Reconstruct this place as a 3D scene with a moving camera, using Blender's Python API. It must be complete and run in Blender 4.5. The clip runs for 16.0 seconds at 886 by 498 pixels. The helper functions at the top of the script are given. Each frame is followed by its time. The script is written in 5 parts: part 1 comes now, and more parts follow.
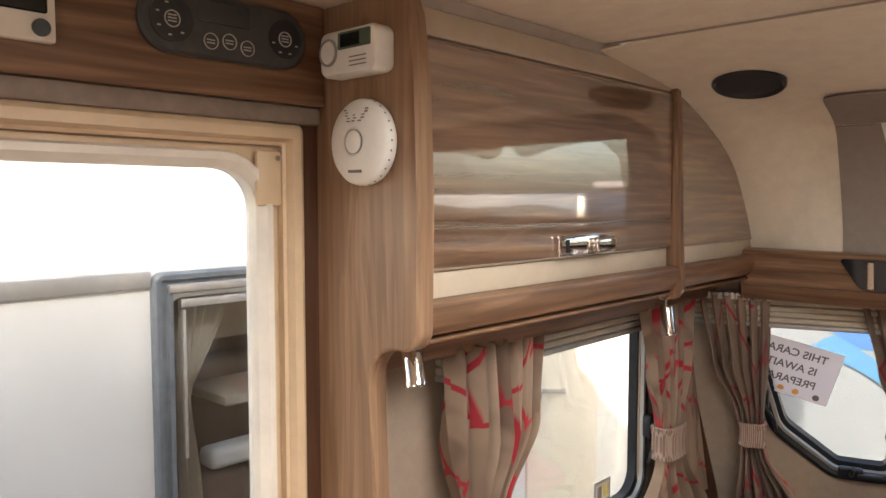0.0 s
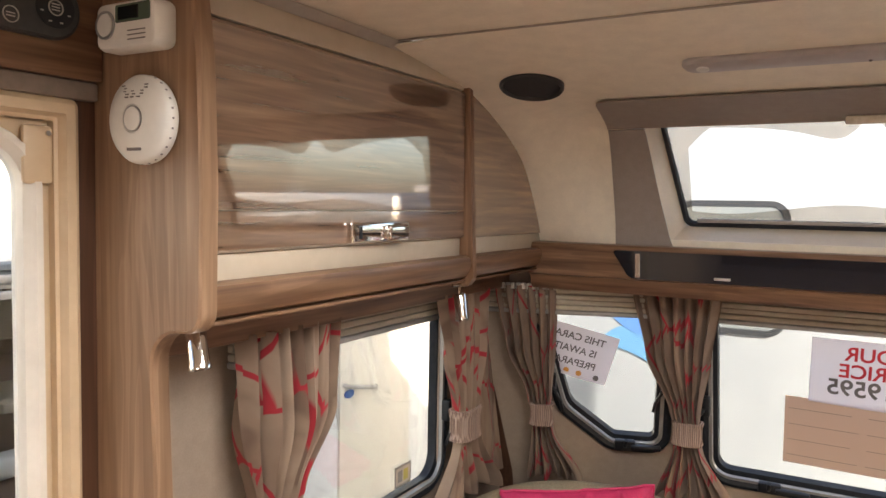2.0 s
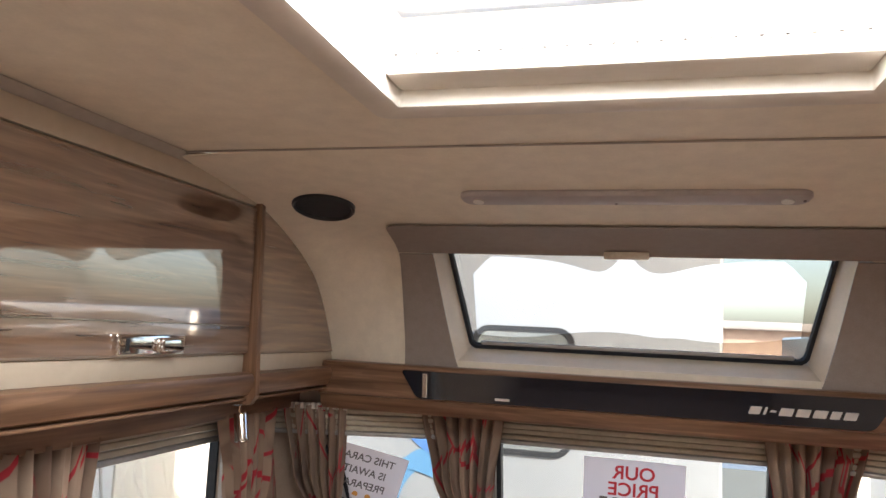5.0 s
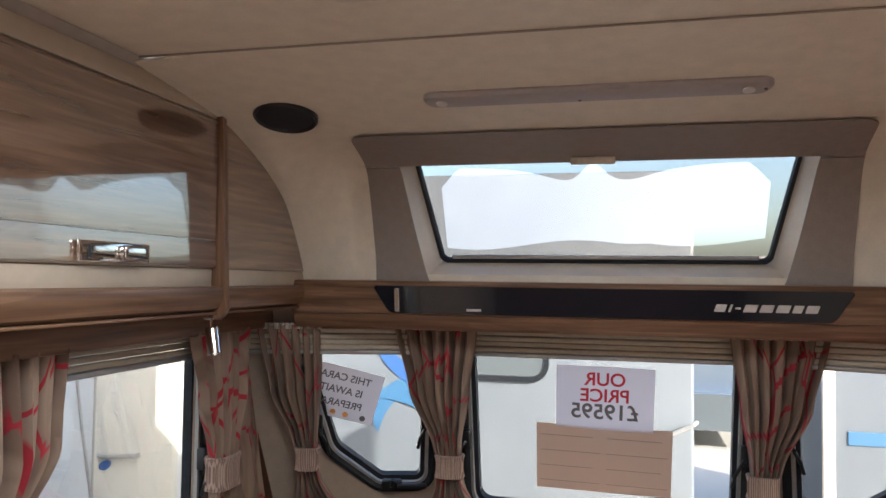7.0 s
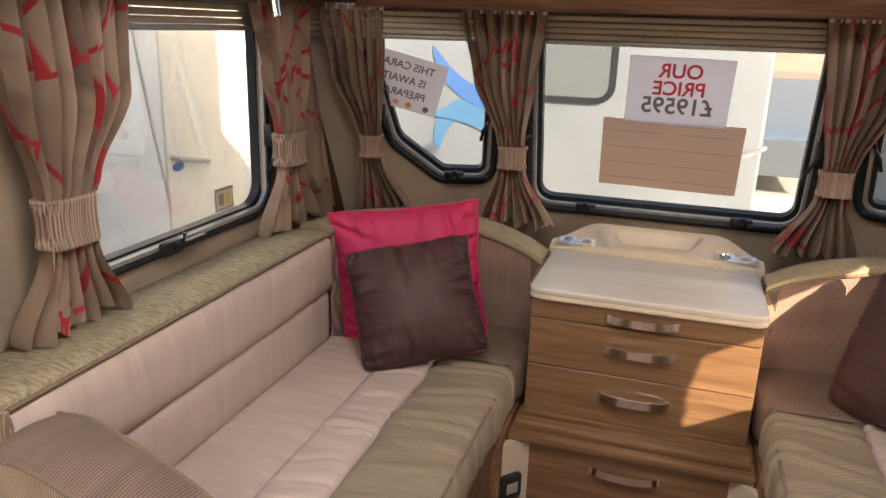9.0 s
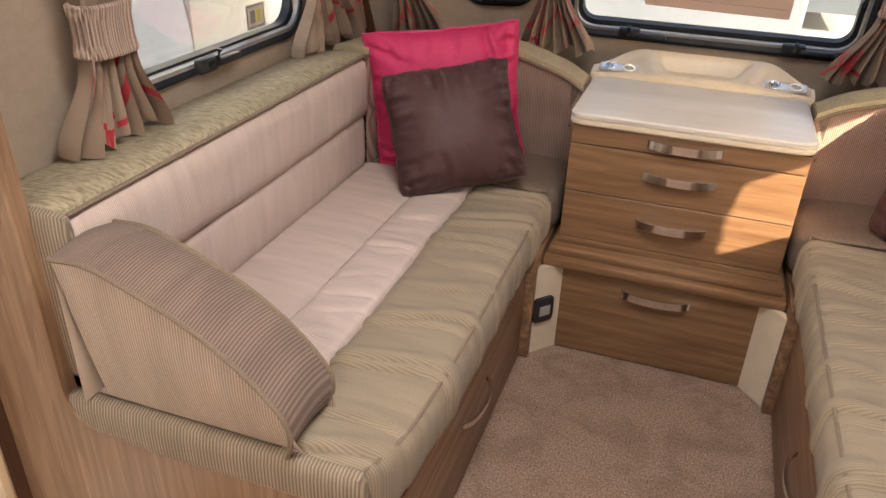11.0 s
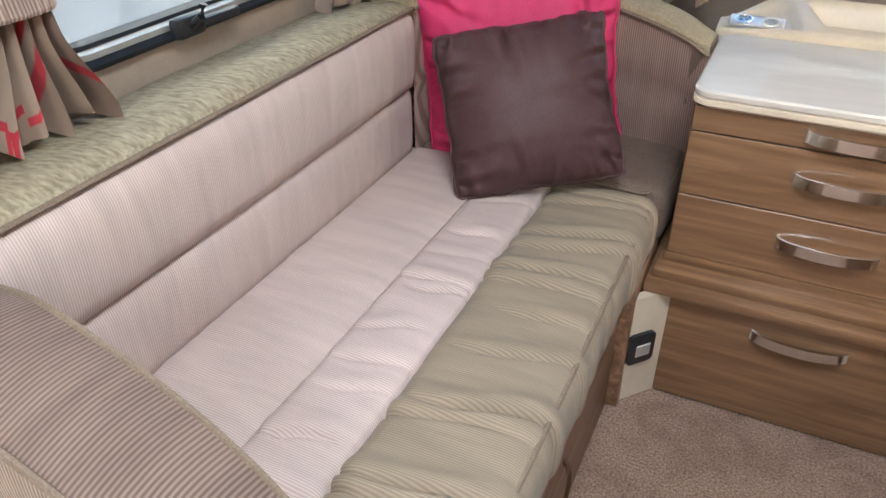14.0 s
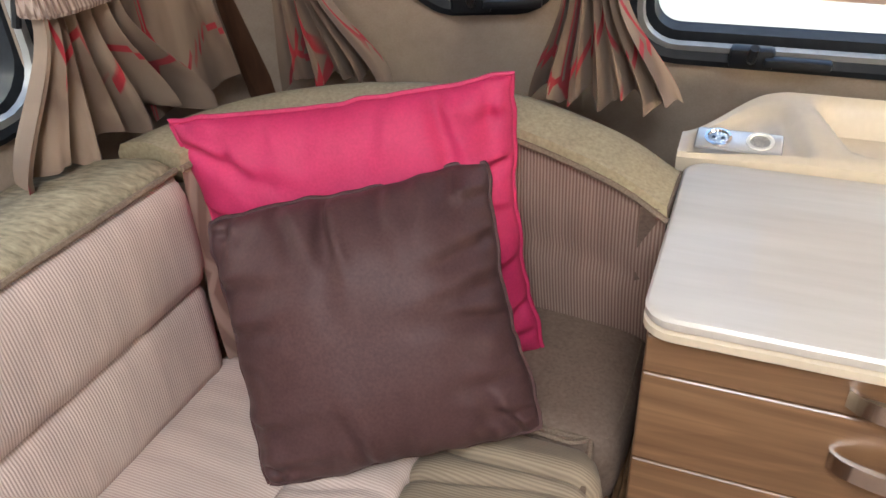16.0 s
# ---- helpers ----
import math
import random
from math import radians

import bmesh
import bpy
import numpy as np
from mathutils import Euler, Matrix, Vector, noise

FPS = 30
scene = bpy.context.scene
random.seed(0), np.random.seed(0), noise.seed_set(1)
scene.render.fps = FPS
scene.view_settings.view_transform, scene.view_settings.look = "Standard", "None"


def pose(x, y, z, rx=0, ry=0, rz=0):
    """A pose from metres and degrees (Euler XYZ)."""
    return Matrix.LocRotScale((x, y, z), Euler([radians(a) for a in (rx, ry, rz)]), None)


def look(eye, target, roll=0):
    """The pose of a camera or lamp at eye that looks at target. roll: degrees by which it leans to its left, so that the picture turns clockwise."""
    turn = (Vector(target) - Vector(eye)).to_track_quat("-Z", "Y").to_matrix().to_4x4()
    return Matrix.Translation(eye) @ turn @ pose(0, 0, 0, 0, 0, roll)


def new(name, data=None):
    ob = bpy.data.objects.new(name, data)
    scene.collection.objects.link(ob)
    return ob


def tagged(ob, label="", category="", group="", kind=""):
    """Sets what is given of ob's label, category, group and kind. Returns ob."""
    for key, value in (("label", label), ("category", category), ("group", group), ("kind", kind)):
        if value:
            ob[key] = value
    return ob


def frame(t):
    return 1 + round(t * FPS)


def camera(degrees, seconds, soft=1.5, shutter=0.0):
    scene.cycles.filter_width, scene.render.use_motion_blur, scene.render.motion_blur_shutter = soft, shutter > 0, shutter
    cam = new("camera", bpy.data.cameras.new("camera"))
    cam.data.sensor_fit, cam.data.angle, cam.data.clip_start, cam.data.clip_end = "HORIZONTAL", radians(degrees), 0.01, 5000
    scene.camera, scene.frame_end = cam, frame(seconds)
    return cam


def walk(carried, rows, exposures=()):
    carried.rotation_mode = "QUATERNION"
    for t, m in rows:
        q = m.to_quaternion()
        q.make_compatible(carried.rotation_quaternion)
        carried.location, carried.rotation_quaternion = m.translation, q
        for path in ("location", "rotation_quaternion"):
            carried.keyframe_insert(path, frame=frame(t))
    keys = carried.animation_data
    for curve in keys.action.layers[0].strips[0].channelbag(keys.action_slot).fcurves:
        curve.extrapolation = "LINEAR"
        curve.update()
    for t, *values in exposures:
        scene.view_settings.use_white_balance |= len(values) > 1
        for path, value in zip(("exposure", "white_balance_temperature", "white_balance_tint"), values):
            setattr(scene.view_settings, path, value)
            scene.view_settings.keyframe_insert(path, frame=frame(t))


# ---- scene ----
cam = camera(61.5, 16.0)
PATH = [
    (0, (-0.085, 0.126, 1.61), (-1.442, 1.59, 1.478), -0.0),
    (0.5, (-0.073, 0.127, 1.611), (-1.453, 1.574, 1.552), 0.3),
    (1, (-0.054, 0.128, 1.592), (-1.316, 1.677, 1.501), 0.4),
    (1.5, (-0.046, 0.126, 1.584), (-1.149, 1.79, 1.467), 0.8),
    (2, (-0.021, 0.131, 1.581), (-0.998, 1.872, 1.462), 1.0),
    (2.5, (-0.003, 0.137, 1.579), (-0.864, 1.937, 1.452), 1.3),
    (3, (0.011, 0.145, 1.572), (-0.761, 1.985, 1.434), 1.5),
    (3.5, (0.04, 0.139, 1.582), (-0.652, 2.015, 1.507), 2.7),
    (4, (0.036, 0.137, 1.589), (-0.577, 2.037, 1.706), 4.2),
    (4.2, (0.036, 0.133, 1.589), (-0.558, 2.031, 1.801), 4.3),
    (6.3, (0.060, 0.147, 1.532), (-0.406, 2.080, 1.744), 1.0),
    (6.5, (0.055, 0.144, 1.526), (-0.407, 2.082, 1.700), 0.8),
    (7, (0.067, 0.154, 1.484), (-0.404, 2.096, 1.566), 0.7),
    (7.5, (0.086, 0.155, 1.443), (-0.399, 2.094, 1.429), 0.8),
    (8, (0.058, 0.158, 1.368), (-0.436, 2.087, 1.187), 1.5),
    (8.5, (0.037, 0.180, 1.336), (-0.518, 2.054, 0.907), 1.5),
    (9, (0.044, 0.18, 1.298), (-0.536, 2.006, 0.723), 1.8),
    (9.5, (0.029, 0.169, 1.282), (-0.542, 1.955, 0.588), 2.6),
    (10, (0.009, 0.162, 1.265), (-0.567, 1.901, 0.463), 2.8),
    (10.2, (0.001, 0.158, 1.261), (-0.572, 1.877, 0.415), 2.6),
    (12.3, (0.003, 0.176, 1.218), (-0.594, 1.769, 0.167), 2.5),
    (12.5, (0.01, 0.198, 1.213), (-0.628, 1.763, 0.142), 2.4),
    (13, (-0.026, 0.33, 1.183), (-0.717, 1.848, 0.079), 1.8),
    (13.5, (-0.103, 0.492, 1.166), (-0.811, 2.014, 0.079), 0.2),
    (14, (-0.149, 0.619, 1.147), (-0.864, 2.138, 0.06), 0.0),
    (14.5, (-0.147, 0.81, 1.14), (-0.914, 2.29, 0.034), 0.2),
    (15, (-0.138, 0.99, 1.133), (-1.01, 2.424, 0.045), -2.3),
    (15.5, (-0.161, 1.152, 1.135), (-0.984, 2.635, 0.074), -3.1),
    (16, (-0.226, 1.324, 1.129), (-0.905, 2.873, 0.061), -2.9),
]

EXPOSURES = [(0.0, 2.65, 6800, 11), (4.0, 2.6, 6700, 12), (6.5, 2.15, 5950, 10), (8.0, 2.2, 6400, 11), (9.0, 2.25, 7100, 13), (10.0, 2.45, 7100, 13), (12.5, 2.75, 6300, 9), (14.0, 2.95, 5700, 4), (16.0, 3.05, 6100, 7)]
walk(cam, [(t, look(eye, target, roll)) for t, eye, target, roll in PATH], EXPOSURES)

# ---- light ----
SUN_WAY = Vector((-0.89, 0.60, -0.50)).normalized()
world = bpy.data.worlds.new("sky")
scene.world = world
world.use_nodes = True
wn = world.node_tree.nodes
sky = wn.new("ShaderNodeTexSky")
sky.sky_type, sky.sun_disc = "NISHITA", False
sky.sun_elevation = math.asin(-SUN_WAY.z)
sky.sun_rotation = math.atan2(-SUN_WAY.x, -SUN_WAY.y)
sky.air_density, sky.dust_density, sky.ozone_density = 1.0, 4.0, 1.0
world.node_tree.links.new(sky.outputs[0], wn["Background"].inputs[0])
wn["Background"].inputs[1].default_value = 0.15
sun = new("sun", bpy.data.lights.new("sun", "SUN"))
sun.data.energy, sun.data.angle, sun.data.color = 3.6, radians(0.6), (1.0, 0.86, 0.68)
sun.matrix_world = look((0, 0, 0), SUN_WAY)


def opening_lamp(name, at, target, w, h, watts, colour=(0.93, 0.96, 1.0)):
    """An area lamp that stands in for sky light at an opening."""
    lamp = new(name, bpy.data.lights.new(name, "AREA"))
    lamp.data.shape, lamp.data.size, lamp.data.size_y, lamp.data.energy, lamp.data.color = "RECTANGLE", w, h, watts, colour
    lamp.matrix_world = look(at, target)


opening_lamp("rooflight_sky", (0, 0.79, 2.0), (0, 0.79, 0), 0.6, 0.68, 5)
# Two fill lamps at openings behind the camera, both added and unseen.
opening_lamp("rear_fill_light", (0, -0.9, 2.0), (0, -0.9, 0), 0.56, 0.56, 6)
opening_lamp("right_rear_fill_light", (1.16, -1.85, 1.2), (0, -1.85, 1.2), 0.8, 0.5, 2)


# ---- materials ----
def material(name, colour=(0.5, 0.5, 0.5), rough=0.5, metal=0.0, coat=0.0):
    m = bpy.data.materials.new(name)
    m.use_nodes = True
    b = m.node_tree.nodes["Principled BSDF"]
    b.inputs["Base Color"].default_value = (*colour, 1)
    b.inputs["Roughness"].default_value, b.inputs["Metallic"].default_value = rough, metal
    b.inputs["Coat Weight"].default_value, b.inputs["Coat Roughness"].default_value = coat, 0.03
    return m, m.node_tree.nodes, m.node_tree.links, b


def ramp(nodes, links, source, stops):
    r = nodes.new("ShaderNodeValToRGB")
    while len(r.color_ramp.elements) < len(stops):
        r.color_ramp.elements.new(0.5)
    for e, (p, c) in zip(r.color_ramp.elements, stops):
        e.position, e.color = p, (*c, 1) if len(c) == 3 else c
    links.new(source, r.inputs[0])
    return r.outputs[0]


def noise_of(nodes, links, scale, detail=4.0, stretch=(1, 1, 1), distortion=0.0, coord="Object"):
    tc, mp, nz = nodes.new("ShaderNodeTexCoord"), nodes.new("ShaderNodeMapping"), nodes.new("ShaderNodeTexNoise")
    mp.inputs["Scale"].default_value = stretch
    nz.inputs["Scale"].default_value, nz.inputs["Detail"].default_value, nz.inputs["Distortion"].default_value = scale, detail, distortion
    links.new(tc.outputs[coord], mp.inputs[0])
    links.new(mp.outputs[0], nz.inputs["Vector"])
    return nz.outputs["Fac"]


def mix(nodes, links, a, b, fac, mode="MIX"):
    n = nodes.new("ShaderNodeMix")
    n.data_type, n.blend_type = "RGBA", mode
    for socket, v in ((n.inputs[0], fac), (n.inputs[6], a), (n.inputs[7], b)):
        if isinstance(v, (int, float)):
            socket.default_value = v
        elif isinstance(v, tuple):
            socket.default_value = (*v, 1)
        else:
            links.new(v, socket)
    return n.outputs[2]


def bump(nodes, links, bsdf, height, strength, distance):
    b = nodes.new("ShaderNodeBump")
    b.inputs["Strength"].default_value, b.inputs["Distance"].default_value = strength, distance
    links.new(height, b.inputs["Height"])
    links.new(b.outputs[0], bsdf.inputs["Normal"])


def mottled(name, c1, c2, rough, scale=20.0, relief=0.0, metal=0.0, coat=0.0, stretch=(1, 1, 1)):
    m, n, l, b = material(name, c1, rough, metal, coat)
    a = noise_of(n, l, scale, 6, stretch)
    a2 = noise_of(n, l, scale * 0.15, 3, stretch)
    col = ramp(n, l, a, [(0.3, c1), (0.7, c2)])
    l.new(mix(n, l, col, ramp(n, l, a2, [(0.3, (0.86, 0.86, 0.86)), (0.7, (1, 1, 1))]), 0.7, "MULTIPLY"), b.inputs["Base Color"])
    if relief:
        bump(n, l, b, a, 0.6, relief)
    return m


def wood(name, axis, dark, light, rough=0.38, coat=0.0, figure=0.85):
    """Laminate with grain along one axis."""
    m, n, l, b = material(name, light, rough, 0, coat)
    fine, broad = [70, 70, 70], [9, 9, 9]
    fine[axis], broad[axis] = 3.0, 0.7
    f = noise_of(n, l, 1.0, 7, fine, 0.4)
    g = noise_of(n, l, 1.0, 3, broad, 1.6)
    sn = n.new("ShaderNodeMath")
    sn.operation = "MULTIPLY"
    sn.inputs[1].default_value = 34.0
    l.new(g, sn.inputs[0])
    si = n.new("ShaderNodeMath")
    si.operation = "SINE"
    l.new(sn.outputs[0], si.inputs[0])
    rings = ramp(n, l, si.outputs[0], [(0.0, (0.76, 0.74, 0.71)), (0.55, (1, 1, 1)), (1.0, (0.93, 0.92, 0.91))])
    col = ramp(n, l, f, [(0.28, dark), (0.52, tuple(0.5 * (p + q) for p, q in zip(dark, light))), (0.72, light)])
    l.new(mix(n, l, col, rings, figure, "MULTIPLY"), b.inputs["Base Color"])
    bump(n, l, b, f, 0.25, 0.0006)
    return m


def striped(name, axis, c1, c2, pitch, rough=0.9, blotch=0.25, relief=0.0008, blur=0.5):
    """Corded upholstery: ribs of two colours set along one axis."""
    m, n, l, b = material(name, c1, rough)
    b.inputs["Sheen Weight"].default_value = 0.06
    tc, sp = n.new("ShaderNodeTexCoord"), n.new("ShaderNodeSeparateXYZ")
    l.new(tc.outputs["Object"], sp.inputs[0])
    w = n.new("ShaderNodeMath")
    w.operation = "MULTIPLY_ADD"
    w.inputs[1].default_value = 2 * math.pi / pitch
    l.new(sp.outputs[axis], w.inputs[0])
    wob = n.new("ShaderNodeMath")
    wob.operation, wob.inputs[1].default_value = "MULTIPLY", 0.7
    l.new(noise_of(n, l, 9.0, 2), wob.inputs[0])
    l.new(wob.outputs[0], w.inputs[2])
    si = n.new("ShaderNodeMath")
    si.operation = "SINE"
    l.new(w.outputs[0], si.inputs[0])
    half = n.new("ShaderNodeMath")
    half.operation = "MULTIPLY_ADD"
    half.inputs[1].default_value = half.inputs[2].default_value = 0.5
    l.new(si.outputs[0], half.inputs[0])
    col = ramp(n, l, half.outputs[0], [(0.5 - blur / 2, c1), (0.5 + blur / 2, c2)])
    st = [6, 6, 6]
    st[axis] = 40
    pile = ramp(n, l, noise_of(n, l, 1.0, 4, st, 0.5), [(0.3, (1 - blotch,) * 3), (0.7, (1, 1, 1))])
    l.new(mix(n, l, col, pile, 1.0, "MULTIPLY"), b.inputs["Base Color"])
    bump(n, l, b, half.outputs[0], 0.7, relief)
    return m


def curtain_cloth():
    """Tan printed cotton: pale leaves, and red jagged trellis lines."""
    m, n, l, b = material("curtain_cloth", (0.42, 0.30, 0.20), 0.85)
    tc = n.new("ShaderNodeTexCoord")
    sp = n.new("ShaderNodeSeparateXYZ")
    l.new(tc.outputs["UV"], sp.inputs[0])
    jag = n.new("ShaderNodeTexWave")
    jag.wave_profile = "SAW"
    jag.inputs["Scale"].default_value, jag.inputs["Distortion"].default_value = 9.0, 0.6
    l.new(tc.outputs["UV"], jag.inputs["Vector"])
    moved = n.new("ShaderNodeVectorMath")
    moved.operation = "MULTIPLY_ADD"
    moved.inputs[1].default_value = (0.014, 0.016, 0)
    l.new(jag.outputs["Color"], moved.inputs[0])
    l.new(tc.outputs["UV"], moved.inputs[2])
    vo = n.new("ShaderNodeTexVoronoi")
    vo.feature = "DISTANCE_TO_EDGE"
    vo.inputs["Scale"].default_value = 5.0
    l.new(moved.outputs[0], vo.inputs["Vector"])
    line = ramp(n, l, vo.outputs["Distance"], [(0.020, (1, 1, 1)), (0.028, (0, 0, 0))])
    some = ramp(n, l, noise_of(n, l, 4.0, 1, coord="UV"), [(0.40, (0, 0, 0)), (0.43, (1, 1, 1))])
    leaf = ramp(n, l, noise_of(n, l, 7.0, 2, (1.0, 0.6, 1), 1.2, "UV"), [(0.36, (0.165, 0.105, 0.072)), (0.47, (0.245, 0.168, 0.118)), (0.66, (0.315, 0.225, 0.16))])
    red = mix(n, l, line, some, 1.0, "MULTIPLY")
    l.new(mix(n, l, leaf, (0.36, 0.020, 0.030), red), b.inputs["Base Color"])
    bump(n, l, b, noise_of(n, l, 500, 2, coord="UV"), 0.3, 0.0004)
    b.inputs["Sheen Weight"].default_value = 0.06
    return m


def pane(name, tint, gloss=0.6):
    m = bpy.data.materials.new(name)
    m.use_nodes = True
    n, l = m.node_tree.nodes, m.node_tree.links
    n.remove(n["Principled BSDF"])
    t, g, f, x, k = (n.new("ShaderNode" + s) for s in ("BsdfTransparent", "BsdfGlossy", "Fresnel", "MixShader", "Math"))
    t.inputs[0].default_value = (*tint, 1)
    g.inputs["Roughness"].default_value = 0.02
    f.inputs[0].default_value = 1.45
    k.operation, k.inputs[1].default_value = "MULTIPLY", gloss
    l.new(f.outputs[0], k.inputs[0])
    l.new(k.outputs[0], x.inputs[0])
    l.new(t.outputs[0], x.inputs[1])
    l.new(g.outputs[0], x.inputs[2])
    l.new(x.outputs[0], n["Material Output"].inputs[0])
    return m


WD, WL = (0.115, 0.054, 0.027), (0.325, 0.186, 0.106)
wood_x, wood_y, wood_z = (wood("wood_laminate_" + "xyz"[i], i, WD, WL) for i in range(3))
wood_gloss = wood("glossy_wood_laminate", 1, WD, WL, 0.35, 1.0)
wood_gloss.node_tree.nodes["Principled BSDF"].inputs["Coat IOR"].default_value = 3.2
wood_drawer = wood("drawer_wood_laminate", 0, (0.155, 0.079, 0.038), (0.285, 0.160, 0.082), 0.35, 0.2, 0.55)
wood_pillar = wood("pillar_wood_laminate", 2, (0.24, 0.135, 0.075), (0.40, 0.25, 0.15), 0.42)
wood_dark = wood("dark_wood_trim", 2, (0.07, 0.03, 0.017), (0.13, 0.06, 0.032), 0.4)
cream_board = mottled("cream_board", (0.52, 0.43, 0.32), (0.56, 0.47, 0.36), 0.5, 30)
cream_plastic = mottled("cream_moulding", (0.66, 0.55, 0.41), (0.69, 0.58, 0.44), 0.35, 120, 0.0002)
ceiling_skin = mottled("ceiling_skin", (0.82, 0.74, 0.60), (0.86, 0.78, 0.64), 0.55, 160, 0.0002)
surround_skin = mottled("taupe_suede_panel", (0.30, 0.25, 0.22), (0.33, 0.28, 0.245), 0.7, 300, 0.0002)
wall_paper = mottled("wall_paper", (0.37, 0.285, 0.215), (0.41, 0.32, 0.245), 0.6, 260, 0.0004)
grey_strip = mottled("grey_ceiling_strip", (0.40, 0.35, 0.295), (0.44, 0.39, 0.335), 0.6, 60)
shadow_brown = mottled("brown_grey_shadow", (0.20, 0.15, 0.115), (0.25, 0.19, 0.15), 0.5, 60)
door_cream = mottled("door_frame_cream", (0.60, 0.44, 0.28), (0.64, 0.48, 0.31), 0.4, 40)
white_plastic = mottled("white_plastic", (0.76, 0.73, 0.67), (0.79, 0.76, 0.70), 0.4, 80)
off_white = mottled("ivory_plastic", (0.72, 0.66, 0.57), (0.75, 0.69, 0.60), 0.4, 80)
black_plastic = mottled("black_plastic", (0.012, 0.013, 0.015), (0.02, 0.021, 0.023), 0.32, 60)
black_rubber = mottled("black_window_seal", (0.014, 0.016, 0.02), (0.024, 0.027, 0.032), 0.4, 60)
black_rubber.node_tree.nodes["Principled BSDF"].inputs["Specular IOR Level"].default_value = 0.25
silver_paint = mottled("silver_painted_plastic", (0.66, 0.64, 0.61), (0.72, 0.70, 0.67), 0.22, 80, 0, 0.4)
blind_cloth = mottled("blind_cloth", (0.44, 0.38, 0.29), (0.50, 0.44, 0.34), 0.7, 60)
black_gloss, *_ = material("black_acrylic", (0.008, 0.012, 0.02), 0.08, 0, 0.6)
dark_grey = mottled("charcoal_plastic", (0.035, 0.034, 0.034), (0.05, 0.048, 0.046), 0.45, 80)
chrome, *_ = material("chrome", (0.78, 0.76, 0.73), 0.08, 1.0)
brushed = mottled("brushed_steel", (0.66, 0.62, 0.57), (0.74, 0.70, 0.65), 0.24, 60, 0, 1.0)
handle_steel = mottled("satin_handle_steel", (0.84, 0.82, 0.79), (0.90, 0.88, 0.85), 0.13, 60, 0, 1.0)
alu = mottled("grey_aluminium", (0.40, 0.39, 0.37), (0.48, 0.47, 0.45), 0.4, 40, 0, 0.6)
lcd, *_ = material("lcd_green", (0.10, 0.13, 0.09), 0.2)
lcd_dark, *_ = material("lcd_dark", (0.012, 0.013, 0.012), 0.15)
mark_white, *_ = material("white_print", (0.42, 0.40, 0.37), 0.5)
mark_grey, *_ = material("grey_print", (0.16, 0.14, 0.13), 0.6)
silver_letter, *_ = material("silver_letters", (0.72, 0.70, 0.66), 0.3, 0.5)
speaker_mesh = mottled("speaker_grille_cloth", (0.012, 0.013, 0.016), (0.03, 0.031, 0.035), 0.7, 900, 0.0006)
def carpet_pile():
    """Short brown pile: tufts, and wide patches where the nap lies another way."""
    m, n, l, b = material("carpet_pile", (0.3, 0.19, 0.14), 0.95)
    tuft = noise_of(n, l, 210.0, 5)
    nap = noise_of(n, l, 9.0, 4, (1, 1, 1), 1.5)
    col = ramp(n, l, tuft, [(0.32, (0.15, 0.088, 0.060)), (0.66, (0.41, 0.268, 0.188))])
    l.new(mix(n, l, col, ramp(n, l, nap, [(0.36, (0.78, 0.75, 0.72)), (0.56, (1, 1, 1))]), 1.0, "MULTIPLY"), b.inputs["Base Color"])
    b.inputs["Sheen Weight"].default_value = 0.08
    bump(n, l, b, tuft, 0.8, 0.007)
    return m


carpet = carpet_pile()
rib_pink = striped("ribbed_dusky_pink_cloth", 1, (0.49, 0.375, 0.322), (0.62, 0.49, 0.425), 0.0036, 0.9, 0.16, 0.0006)
rib_olive = striped("corded_taupe_cloth", 1, (0.255, 0.190, 0.125), (0.345, 0.265, 0.18), 0.0038, 0.9, 0.22, 0.0004, 0.9)
rib_olive_x = striped("corded_taupe_cloth_end", 0, (0.20, 0.145, 0.095), (0.38, 0.29, 0.20), 0.006, 0.9, 0.2)
rib_stripe = striped("striped_beige_brown_cloth", 0, (0.34, 0.245, 0.18), (0.58, 0.45, 0.345), 0.0046, 0.9, 0.16)
rib_stripe_dark = striped("striped_brown_cloth", 0, (0.145, 0.092, 0.068), (0.27, 0.185, 0.14), 0.0044, 0.9, 0.22)
rib_rose = striped("striped_rose_brown_cloth", 0, (0.23, 0.135, 0.10), (0.40, 0.275, 0.215), 0.0046, 0.9, 0.15)
rib_band = [striped("tieback_ribbed_cloth_" + "xy"[k], k, (0.23, 0.150, 0.115), (0.44, 0.325, 0.26), 0.0052, 0.9, 0.1) for k in (0, 1)]
ledge_cloth = mottled("olive_chenille", (0.20, 0.158, 0.095), (0.45, 0.37, 0.24), 0.85, 34, 0.0012, stretch=(1.2, 5, 5))
brown_cloth = mottled("dark_taupe_corner_cloth", (0.14, 0.092, 0.066), (0.20, 0.138, 0.10), 0.85, 200, 0.0008)
pipe_cloth = mottled("piping_cord", (0.16, 0.11, 0.075), (0.26, 0.19, 0.13), 0.85, 400, 0.0004)
pink_satin = mottled("magenta_cotton", (0.50, 0.02, 0.10), (0.58, 0.028, 0.12), 0.65, 300, 0.0004)
brown_satin = mottled("aubergine_satin", (0.070, 0.034, 0.033), (0.092, 0.047, 0.045), 0.5, 300, 0.0003)
brown_satin.node_tree.nodes["Principled BSDF"].inputs["Specular IOR Level"].default_value = 0.18
curtain_mat = curtain_cloth()
